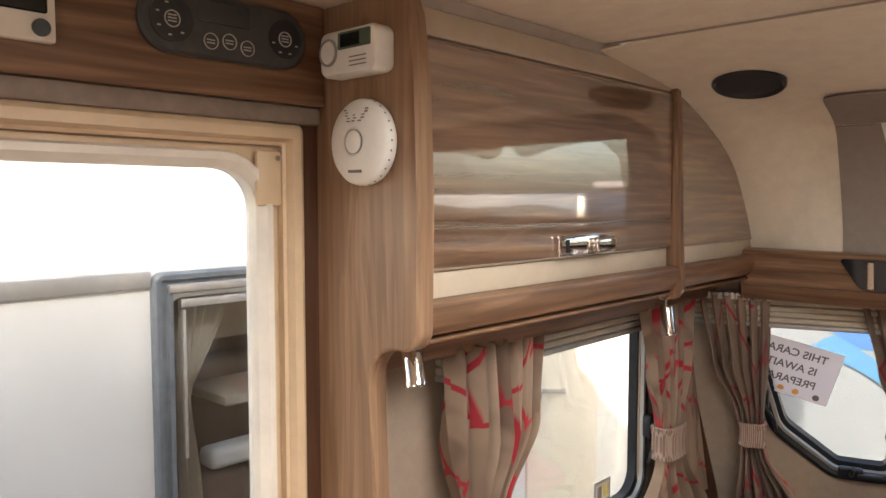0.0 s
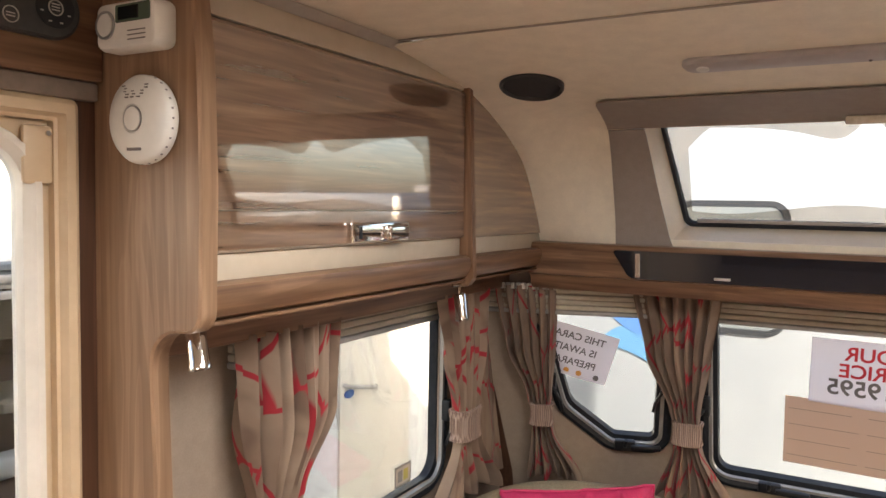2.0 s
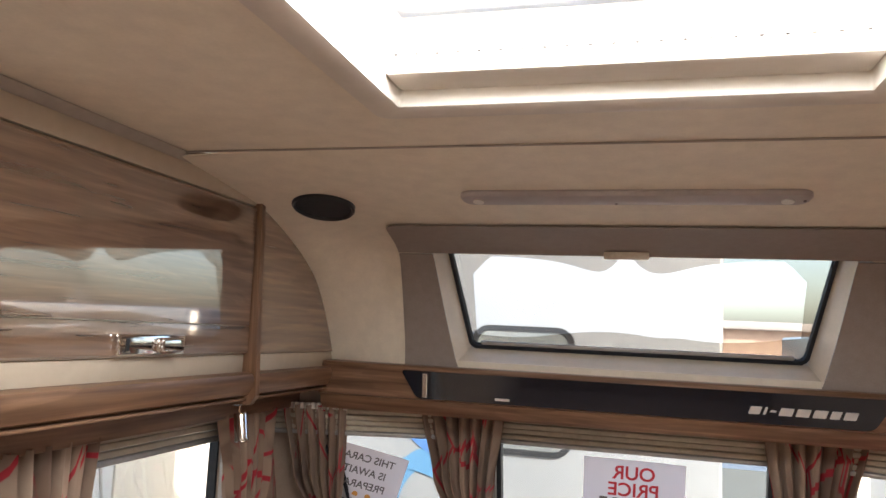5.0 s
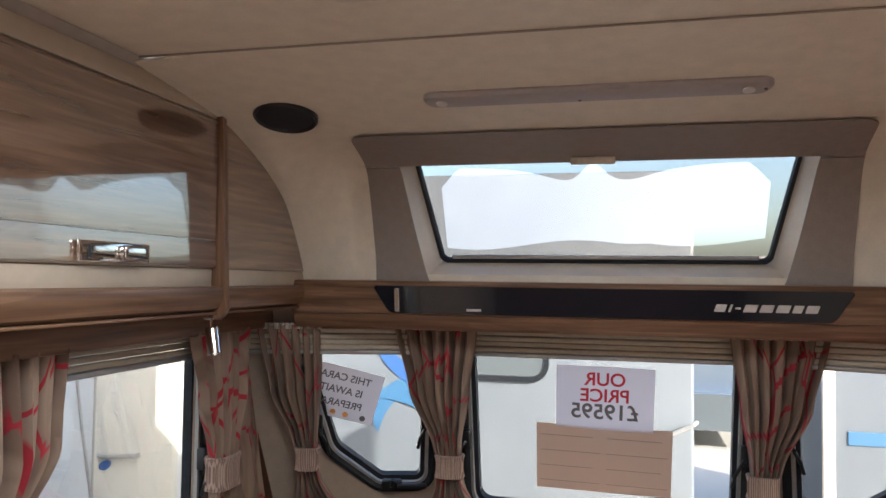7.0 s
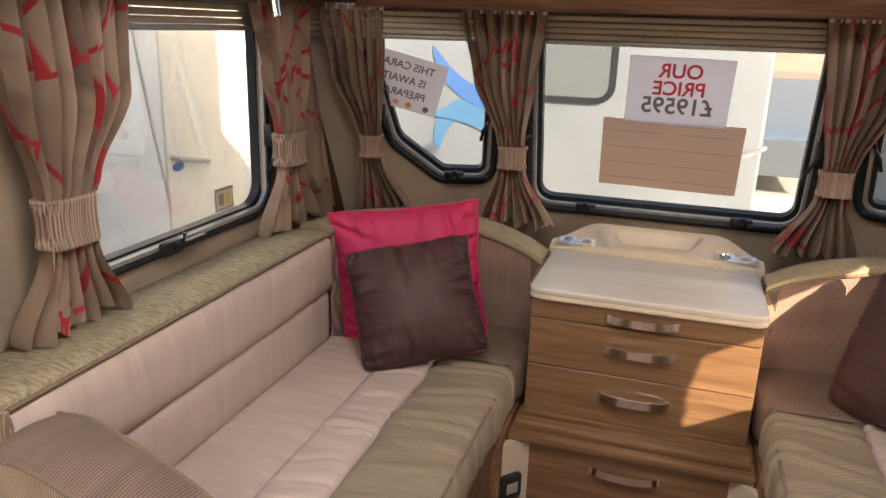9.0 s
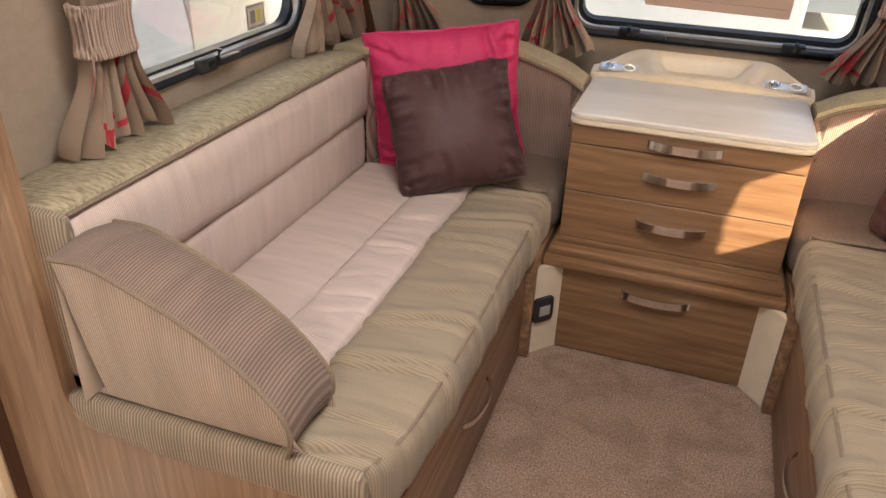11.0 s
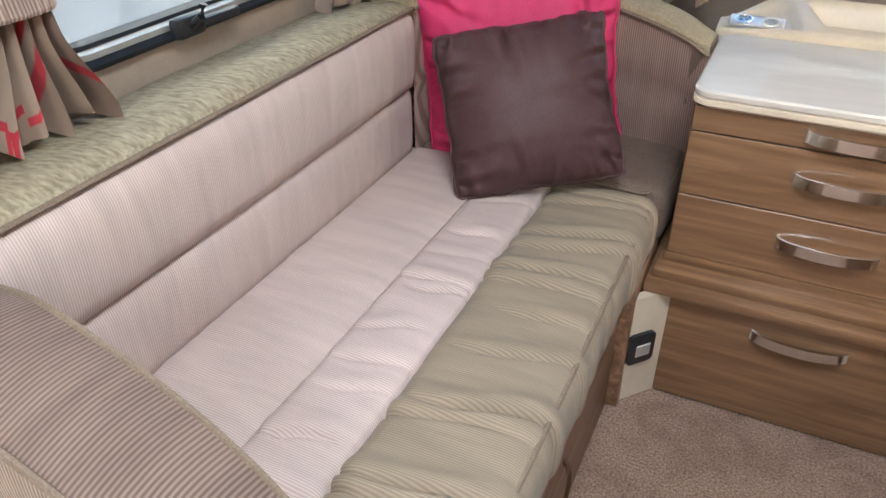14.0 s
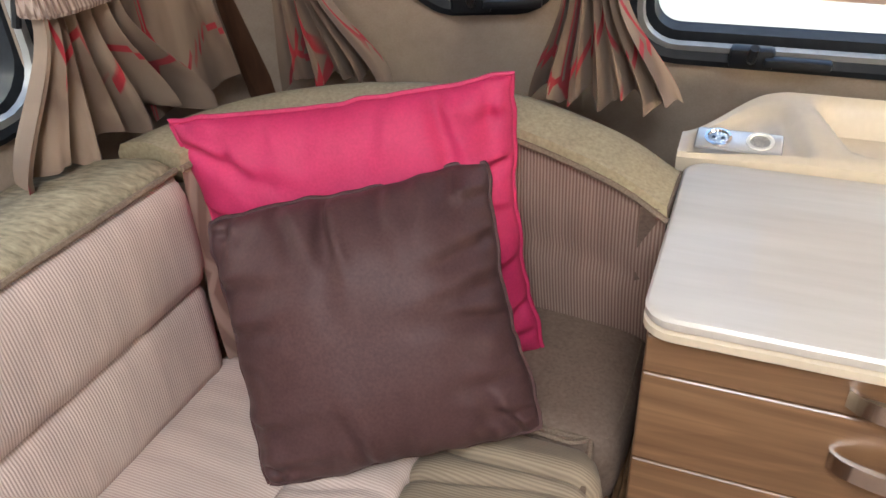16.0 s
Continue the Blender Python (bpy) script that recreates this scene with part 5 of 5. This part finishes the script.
def arm_cushion():
    """Wedge arm: tall at the wall, sweeping down to the seat's front."""
    th = thing("arm_cushion", (-0.65, 0.93, 0.44), "wedge-shaped striped arm cushion sweeping down to the seat", "cushion")
    top = curve_points([(-0.828, 0, 0.704), (-0.765, 0, 0.706), (-0.70, 0, 0.686), (-0.605, 0, 0.645), (-0.525, 0, 0.592), (-0.468, 0, 0.534), (-0.452, 0, 0.492), (-0.462, 0, 0.452)], 6)
    n = len(top)
    y0, y1 = 0.850, 0.978
    side_f, side_b, lid = [], [], []
    for i, p in enumerate(top):
        t = i / (n - 1)
        x, z = p.x, p.z
        zb = 0.440
        for out, y, s in ((side_f, y0, -1), (side_b, y1, 1)):
            col = []
            for k in range(9):
                q = k / 8
                col.append(Vector((x + 0.02 * q * (1 - t), y + (0.028 * q if s < 0 else 0.0) + s * 0.014 * math.sin(math.pi * q) * math.sin(math.pi * min(1, t * 1.1 + 0.05)), zb + (z - zb) * (1 - q))))
            out.append(col)
        lid.append([Vector((x, y0 + (y1 - y0) * k / 10, z + 0.010 * math.sin(math.pi * k / 10))) for k in range(11)])
    bm = loft(side_f, False, False)
    part("outer_side", bm, rib_stripe, th, "beige and brown striped side", degrees=60)
    part("inner_side", loft(side_b, False, False), rib_stripe, th, degrees=60)
    part("top_band", loft(lid, False, False), rib_stripe_dark, th, "darker brown striped top", degrees=60)
    part("wall_side", loft([[Vector((-0.828, y, z)) for z in (0.44, 0.5, 0.6, 0.704)] for y in (y0, y1)], False, False), rib_stripe, th)
    for y in (y0 - 0.002, y1 + 0.002):
        part("piping", tube([Vector((p.x, y, p.z)) for p in top], 0.0042, 6), pipe_cloth, th)


for SIDE in (1, -1):
    seat_base()
    seat_cushions(SIDE > 0)
SIDE = 1


def scatter_cushion(name, centre, right, up, w, h, thick, mat, label, seed, pinch, folds=0.009, ears=0.085):
    """A stuffed cushion with pointed ears, seam and wrinkles."""
    right, up = Vector(right).normalized(), Vector(up).normalized()
    nrm = right.cross(up).normalized()
    up = nrm.cross(right)
    th = thing(name, centre, label, "cushion")
    n = 80
    bm = bmesh.new()

    def place(s, t, face):
        u, v = 2 * s - 1, 2 * t - 1
        full = max(0.0, 1 - abs(u) ** 3) ** 0.55 * max(0.0, 1 - abs(v) ** 3) ** 0.55
        cu, cv = 1 - pinch * (1 - v * v) * 0.9 * (1 if u > 0 else 0.7), 1 - pinch * (1 - u * u) * 0.5
        trim = 1 - ears * abs(u * v) ** 4
        x, y = u * w / 2 * cu * trim, v * h / 2 * cv * trim
        q = Vector((u * 2.2 + seed, v * 2.2, seed * 0.7))
        edge = max(abs(u), abs(v)) ** 2
        cr = 0.003 * noise.noise(q * 0.9) + 0.004 * noise.noise(q * 3.5) * edge
        # tension folds that run in from the seams and fade towards the middle
        for side, along, inward in ((1, v, 1 - abs(u)), (2, u, 1 - abs(v))):
            sign = (u if side == 1 else v) > 0
            for k in range(6):
                c = -0.8 + 1.6 * (k + 0.5 * noise.noise(Vector((k * 3.1, seed, side + 5 * sign)))) / 5
                deep = 0.5 + 0.5 * noise.noise(Vector((k * 1.7 + seed, side * 2.3, 4.0 * sign)))
                lean = 0.9 * noise.noise(Vector((seed + k, 7.7 * side, 2.0 * sign)))
                d = (along - c - lean * inward) / (0.045 + 0.05 * inward)
                reach = math.exp(-(inward / (0.18 + 0.40 * deep)) ** 2)
                cr += folds * deep * reach * (-math.exp(-d * d) + 0.6 * math.exp(-(d - 1.6) ** 2))
        z = face * (thick / 2 * full + cr * min(1.0, full * 2.5))
        return Vector(centre) + right * (x + 0.004 * noise.noise(q * 3)) + up * (y + 0.004 * noise.noise(q * 3 + Vector((9, 0, 0)))) + nrm * z

    for face in (1, -1):
        rows = [[bm.verts.new(place(i / n, j / n, face)) for i in range(n + 1)] for j in range(n + 1)]
        for a, b in zip(rows, rows[1:]):
            for i in range(n):
                bm.faces.new((a[i], a[i + 1], b[i + 1], b[i]) if face > 0 else (a[i], b[i], b[i + 1], a[i + 1]))
    bmesh.ops.remove_doubles(bm, verts=bm.verts, dist=0.0004)
    part("cover", bm, mat, th, degrees=80)
    edge = [place(i / n, 0, 1) for i in range(n)] + [place(1, j / n, 1) for j in range(n)] + [place(1 - i / n, 1, 1) for i in range(n)] + [place(0, 1 - j / n, 1) for j in range(n + 1)]
    part("seam_piping", tube(edge, 0.0034, 6), mat, th)


def cushions():
    global SIDE
    scatter_cushion("scatter_cushion", (-0.642, 2.045, 0.619), (0.367, 0.135, 0.045), (-0.03, 0.02, 1), 0.418, 0.408, 0.14, pink_satin, "bright magenta square cushion leaning in the seat corner", 2.3, 0.10, 0.020, 0.015)
    scatter_cushion("scatter_cushion", (-0.576, 1.919, 0.597), (0.281, 0.146, 0.05), (-0.113, 0.124, 0.258), 0.354, 0.338, 0.185, brown_satin, "dark aubergine satin cushion leaning on the magenta one", 5.1, 0.15, 0.022)
    SIDE = -1
    scatter_cushion("scatter_cushion", (-0.70, 2.04, 0.650), (0.72, 0.60, 0.04), (-0.16, 0.30, 1), 0.42, 0.40, 0.12, pink_satin, "bright magenta square cushion in the opposite seat corner", 7.7, 0.05)
    scatter_cushion("scatter_cushion", (-0.63, 1.95, 0.615), (0.72, 0.62, 0.03), (-0.22, 0.36, 1), 0.38, 0.36, 0.13, brown_satin, "dark aubergine satin cushion on the opposite seat", 9.4, 0.035)
    SIDE = 1


cushions()


# ---- chest of drawers and tray ----
def chest():
    th = thing("chest_of_drawers", (0, 2.1, 0), "wood-grain chest of drawers with a pale flip top between the seats", "chest of drawers")
    part("body", box((-0.278, 1.958, 0.312), (0.278, 2.30, 0.645), 0.002), wood_y, th)
    for z0, z1 in ((0.595, 0.642), (0.466, 0.592), (0.333, 0.463)):
        d = part("drawer", box((-0.276, 1.944, z0), (0.276, 1.960, z1), 0.0015, 1), wood_drawer, th)
        zc = z0 + (z1 - z0) * (0.52 if z1 > 0.62 else 0.56)
        part("handle", bow_handle((-0.088, 1.944, zc), (0.086, 1.944, zc), (0, -1, 0), 0.024, 0.021), handle_steel, d, "bowed brushed-steel handle")
    part("kick_rail", box((-0.280, 1.942, 0.311), (0.280, 1.965, 0.331), 0.002), wood_drawer, th)
    part("plinth_shelf", box((-0.302, 1.876, 0.268), (0.302, 2.30, 0.292), 0.005), wood_drawer, th)
    part("plinth_shelf", box((-0.292, 1.900, 0.292), (0.292, 2.30, 0.312), 0.004), wood_drawer, th)
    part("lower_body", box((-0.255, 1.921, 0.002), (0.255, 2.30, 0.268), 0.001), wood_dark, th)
    d = part("lower_drawer", box((-0.248, 1.903, 0.006), (0.248, 1.921, 0.260), 0.002), wood_drawer, th)
    part("handle", bow_handle((-0.088, 1.903, 0.216), (0.086, 1.903, 0.216), (0, -1, 0), 0.024, 0.021), handle_steel, d, "bowed brushed-steel handle")
    o = rect(-0.284, 0.284, 1.932, 2.30)
    up = plane((0, 0, 0), (1, 0, 0), (0, 1, 0))
    part("top_rim", loft([[up @ Vector((p.x, p.y, z)) for p in rounded(inset(o, e), 0.032, 6)] for e, z in ((0.006, 0.643), (0.0, 0.648), (0.0, 0.657), (0.004, 0.660))]), cream_plastic, th, "cream moulded rim")
    part("flip_top", loft([[up @ Vector((p.x, p.y, z)) for p in rounded(inset(o, e), 0.032, 6)] for e, z in ((0.006, 0.660), (0.001, 0.662), (0.0, 0.671), (0.003, 0.6745), (0.006, 0.675))]), mottled("pale_ash_laminate", (0.62, 0.555, 0.485), (0.68, 0.615, 0.545), 0.45, 8, 0, 0, 0.3, (1, 9, 9)), th, "pale ash laminate flip top")
    for s in (1, -1):
        m = plane((s * -0.282, 1.866, 0), Vector((0.66, s * 0.75, 0)), (0, 0, 1)) if s > 0 else plane((0.282, 1.866, 0), Vector((0.66, -0.75, 0)), (0, 0, 1))
        c = part("angled_infill", plate(rect(-0.058, 0.054, 0.002, 0.268), [], m, 0.02), cream_board, th, "cream angled infill panel")
    k = thing("switch_socket", (-0.285, 1.86, 0.15), "black square flush socket on the cream infill panel", "socket")
    m = plane((-0.285, 1.863, 0.142), Vector((0.66, 0.75, 0)), (0, 0, 1))
    o = rect(-0.034, 0.030, -0.038, 0.038)
    part("plate", loft([[m @ Vector((p.x, p.y, h)) for p in rounded(inset(o, e), 0.012, 5)] for e, h in ((0, 0.0015), (0, 0.009), (0.004, 0.012))]), black_plastic, k)
    part("insert", box((-0.019, -0.016, 0.011), (0.016, 0.014, 0.0145), 0.002, 1, m), alu, k)


def moulded_tray():
    """Cream moulded tray behind the chest, with a well and two socket plates."""
    th = thing("moulded_tray", (0, 2.38, 0.69), "cream moulded tray with a shallow well and chrome socket plates", "tray")
    xs = [-0.298 + 0.596 * i / 90 for i in range(91)]
    loops = []
    for x in xs:
        a = abs(x)
        h = 0.690 + 0.038 * ease((0.30 - a) / 0.14)
        yb = 2.36 + 0.095 * ease((0.31 - a) / 0.12)
        hf = 0.682 + 0.010 * ease((0.30 - a) / 0.2)
        yf = 2.303
        row = [(x, yf, 0.655), (x, yf, hf - 0.006), (x, yf + 0.006, hf)]
        for t in (0.06, 0.10, 0.14, 0.19, 0.24, 0.30, 0.38, 0.48, 0.58, 0.68, 0.76, 0.82, 0.88, 0.94):
            z = hf + (h - hf) * t
            dip = ease((0.075 + 0.075 * t - a) / 0.035) * 0.044 * ease((t - 0.16) / 0.12) * ease((0.92 - t) / 0.1)
            dip += ease((a - 0.118 - 0.05 * t) / 0.022) * ease((0.288 - a) / 0.014) * 0.016 * ease((t - 0.05) / 0.08) * ease((0.84 - t) / 0.16)
            row.append((x, yf + (yb - yf) * t, z - dip))
        row += [(x, yb - 0.004, h), (x, yb + 0.004, h - 0.006), (x, yb + 0.006, 0.655)]
        loops.append(row)
    part("moulding", loft(loops), cream_plastic, th, degrees=45)
    for x in (-0.222, 0.222):
        m = plane((x, 2.338, 0.6905), (1, 0, 0), Vector((0, 1, 0.30)))
        s = part("socket_plate", box((-0.056, -0.021, 0), (0.056, 0.021, 0.006), 0.004, 2, m), silver_paint, th, "silver socket plate")
        for u in (-0.027, 0.027):
            part("socket", loft([[m @ Vector((u + r * math.cos(a), r * math.sin(a), h)) for a in (2 * math.pi * q / 24 for q in range(24))] for r, h in ((0.018, 0.005), (0.018, 0.008), (0.0145, 0.0085), (0.013, 0.006), (0.0005, 0.006))]), chrome if u < 0 else white_plastic, s)
        for u in (-0.033, -0.021):
            part("socket_hole", tube([m @ Vector((u, 0, 0.0062)), m @ Vector((u, 0, 0.0068))], 0.0028, 8), black_plastic, s)


chest()
moulded_tray()


def net_pocket():
    """Black cord net in a frame on the end panel."""
    th = thing("net_pocket", (-0.58, 0.85, 0.1), "black cord net magazine pocket on the wooden end panel", "net pocket")
    y = 0.853
    x0, x1, z0, z1 = -0.742, -0.425, 0.03, 0.235
    part("top_cord", tube([(x0, y, z1), (x0 + 0.1, y - 0.004, z1 - 0.012), (x1 - 0.1, y - 0.004, z1 - 0.012), (x1, y, z1)], 0.005, 8), net_cord, th)
    for x in (x0, x1):
        part("side_bar", box((x - 0.006, y - 0.004, z0), (x + 0.006, y + 0.006, z1 + 0.006), 0.003, 2), black_plastic, th)
    part("bottom_bar", box((x0, y - 0.003, z0 - 0.006), (x1, y + 0.006, z0 + 0.006), 0.003, 2), black_plastic, th)
    for x in (x0, x1):
        part("screw", tube([(x, y - 0.004, z1 - 0.004), (x, y - 0.0065, z1 - 0.004)], 0.003, 8), brushed, th)
    bm = bmesh.new()
    cols, rows = 9, 7
    dx, dz = (x1 - x0) / cols, (z1 - 0.012 - z0) / rows
    for i in range(cols):
        for j in range(rows):
            cx, cz = x0 + (i + 0.5) * dx, z0 + (j + (0.5 if i % 2 else 0.0)) * dz
            a = [(cx - dx * 0.33, cz + dz * 0.5), (cx + dx * 0.33, cz + dz * 0.5), (cx + dx * 0.66, cz), (cx + dx * 0.33, cz - dz * 0.5)]
            a = [(min(max(p, x0), x1), y - 0.003 - 0.003 * math.sin(p * 40), min(max(q, z0), z1 - 0.012)) for p, q in a]
            tube(a, 0.0016, 5, bm)
    part("net", bm, net_cord, th, kind="stuff")


net_pocket()


# ---- outside ----
def neighbours():
    part("ground", box((-400, -400, -0.62), (400, 400, -0.6)), asphalt, None, "pale concrete sales yard", "structure", "ground")
    th = thing("parked_caravan", (-3.4, 1.6, -0.6), "white caravan parked alongside with a cream door", "caravan", "parked caravans")
    hull = box((-4.6, -1.2, -0.2), (-2.95, 5.2, 2.1), 0.1, 3)
    for lo, hi in (((-2.95, -1.2, -0.2), (-2.33, 0.9, 2.1)), ((-2.95, 2.5, -0.2), (-2.33, 5.2, 2.1)), ((-2.95, 0.9, -0.2), (-2.33, 2.5, 0.2)), ((-2.95, 0.9, 1.5), (-2.33, 2.5, 2.1))):
        box(lo, hi, bm=hull)
    m = plane((-2.30, 0, 0), (0, 1, 0), (0, 0, 1))
    plate(rounded(rect(-1.2, 5.2, -0.2, 2.1), 0.1), [rounded(rect(1.25, 2.12, 0.45, 1.30), 0.04)], m, 0.03, hull)
    part("body", hull, van_white, th)
    part("belt_rail", box((-2.302, -1.0, 1.338), (-2.285, 1.185, 1.392), 0.006), alu, th, "grey belt rail")
    w = part("window", plate(rounded(rect(1.25, 2.12, 0.45, 1.30), 0.04), [], m @ Matrix.Translation((0, 0, -0.004)), 0.004), glass, th)
    w.visible_shadow = False
    van_seal = mottled("grey_van_seal", (0.10, 0.12, 0.14), (0.16, 0.18, 0.20), 0.4, 30)
    part("window_frame", ring(rect(1.185, 2.18, 0.40, 1.385), [(0, 0), (0, 0.022), (0.008, 0.028), (0.024, 0.026), (0.03, 0.012), (0.045, 0.012), (0.05, 0.020), (0.066, 0.018), (0.072, 0.002)], m, 0.035), van_seal, w, "dark grey ribbed window seal")
    part("window_rail", box((-2.29, 1.235, 1.318), (-2.272, 2.14, 1.345), 0.006), alu, w, "pale grey rail")
    part("window_rail", box((-2.29, 1.275, 1.268), (-2.276, 2.12, 1.296), 0.006), alu, w, "pale grey rail")
    part("side_bar", box((-2.29, 1.281, 0.78), (-2.279, 1.293, 1.262), 0.004), alu, w, "pale grey bar")
    cb, cols = bmesh.new(), 28
    rows = []
    for z, y, wide in ((1.29, 1.30, 0.20), (1.2, 1.30, 0.17), (1.1, 1.30, 0.12), (1.0, 1.30, 0.065), (0.95, 1.30, 0.05), (0.85, 1.30, 0.06), (0.7, 1.30, 0.08), (0.45, 1.30, 0.10)):
        rows.append([Vector((-2.37 + 0.012 * math.sin(k * 1.35) * min(1.0, wide * 9), y + wide * k / cols, z)) for k in range(cols + 1)])
    loft(rows, False, False, cb)
    part("curtain", cb, cream_board, w, "cream curtain tied back behind its window", degrees=80)
    wall_brown = mottled("brown_seat_back", (0.24, 0.17, 0.12), (0.30, 0.22, 0.16), 0.7, 20)
    part("lining", box((-2.949, 0.9, 0.2), (-2.92, 2.5, 1.5)), wall_brown, w, "brown inner wall")
    part("locker", box((-2.92, 1.2, 1.06), (-2.72, 2.4, 1.36), 0.02), cream_board, w, "pale locker inside")
    part("seat_back", box((-2.92, 1.0, 0.55), (-2.70, 2.4, 0.98), 0.05, 3), wall_brown, w)
    part("seat", box((-2.92, 1.0, 0.25), (-2.42, 1.62, 0.66), 0.05, 3), brown_cloth, w)
    part("table", box((-2.86, 1.50, 0.88), (-2.40, 2.3, 0.915), 0.008), cream_board, w, "pale table top")
    part("towel", box((-2.50, 1.44, 0.66), (-2.40, 1.75, 0.735), 0.025, 3), white_plastic, w, "folded white cloth")
    d = part("door", box((-2.305, 3.13, -0.15), (-2.285, 3.80, 1.80), 0.01), van_cream, th, "cream entrance door")
    part("door_handle", tube([(-2.285, 3.15, 0.655), (-2.25, 3.17, 0.645), (-2.245, 3.40, 0.60), (-2.285, 3.45, 0.59)], 0.011, 8), alu, d)
    part("badge", loft([[(x, 3.20 + 0.04 * math.cos(a), 0.60 + 0.022 * math.sin(a)) for a in (2 * math.pi * q / 24 for q in range(24))] for x in (-2.286, -2.278)]), van_blue, d)
    part("seam", loft([[(-2.296, y, z), (-2.296, y + 0.014, z), (-2.302, y + 0.014, z), (-2.302, y, z)] for y, z in ((2.92, 1.5), (3.05, 0.8), (3.25, -0.1))]), alu, th)
    # in front
    f = thing("parked_caravan", (-1.0, 5.5, -0.6), "pale grey caravan with blue swirl decals parked ahead", "caravan", "parked caravans")
    part("body", box((-3.2, 4.4, -0.25), (0.44, 6.6, 2.1), 0.02, 3), van_silver, f)
    mf = plane((0, 4.40, 0), (1, 0, 0), (0, 0, 1))
    w = part("window", plate(rounded(rect(-0.90, -0.37, 0.94, 1.6), 0.08), [], mf @ Matrix.Translation((0, 0, 0.012)), 0.02), van_glass, f)
    part("window_frame", ring(rect(-0.93, -0.34, 0.91, 1.63), [(0, 0), (0, 0.018), (0.03, 0.018), (0.035, 0.0)], mf, 0.1), black_rubber, w)
    for k, (cx, cz, r0, r1, a0, a1, mt) in enumerate(((-1.10, 0.62, 0.20, 0.30, 60, 190, van_blue_light), (-0.95, 1.35, 0.42, 0.52, 200, 300, van_blue), (-1.25, 0.42, 0.34, 0.44, 30, 110, van_blue_light))):
        pts = []
        for q in range(17):
            a = radians(a0 + (a1 - a0) * q / 16)
            t = math.sin(math.pi * q / 16) ** 0.6
            rm = (r0 + r1) / 2
            pts.append([mf @ Vector((cx + (rm + s * t * (r1 - r0) / 2) * math.cos(a), cz + (rm + s * t * (r1 - r0) / 2) * math.sin(a), 0.004 + 0.003 * k)) for s in (-1, 1)])
        part("decal", loft(pts, False, False), mt, f, "blue swirl decal")
    part("grab_rail", tube([(0.25, 4.36, 0.63), (0.27, 4.33, 0.65), (0.43, 4.33, 0.73), (0.45, 4.36, 0.74)], 0.012, 8), alu, f)
    g = thing("parked_caravan", (2.5, 6.0, -0.6), "pale grey caravan partly seen beyond the yard lane", "caravan", "parked caravans")
    part("body", box((1.08, 4.4, -0.25), (4.6, 6.6, 1.66), 0.02, 3), van_silver, g)
    part("edge_trim", box((1.07, 4.385, -0.2), (1.13, 4.42, 1.64), 0.01), off_white, g)
    part("print_bar", box((1.19, 4.392, 0.66), (1.5, 4.399, 0.73), 0.002, 1), van_blue_light, g)
    h = thing("yard_building", (0, 30, -0.6), "grey-brown building far across the yard", "building")
    part("wall", box((-14, 30, -0.6), (16, 36, 2.2)), mottled("far_brick", (0.22, 0.16, 0.13), (0.28, 0.21, 0.17), 0.9, 3), h)
    part("roof", box((-14.4, 29.5, 2.2), (16.4, 36.5, 2.5), 0.05), mottled("far_roof", (0.16, 0.15, 0.15), (0.2, 0.19, 0.19), 0.8, 2), h)
    c = thing("parked_car", (0.9, 12.0, -0.6), "dark car parked at the end of the lane", "car")
    prof = [(-2.0, 0.25), (-2.0, 0.7), (-1.2, 0.85), (-0.6, 1.35), (0.9, 1.38), (1.6, 0.95), (2.1, 0.8), (2.1, 0.25)]
    part("body", loft([[(x, 12 + y, -0.6 + z) for y, z in prof] for x in (0.1, 1.8)]), van_glass, c)
    for y in (-1.3, 1.4):
        part("wheel", tube([(0.05, 12 + y, -0.28), (0.3, 12 + y, -0.28)], 0.32, 20), black_rubber, c)


neighbours()
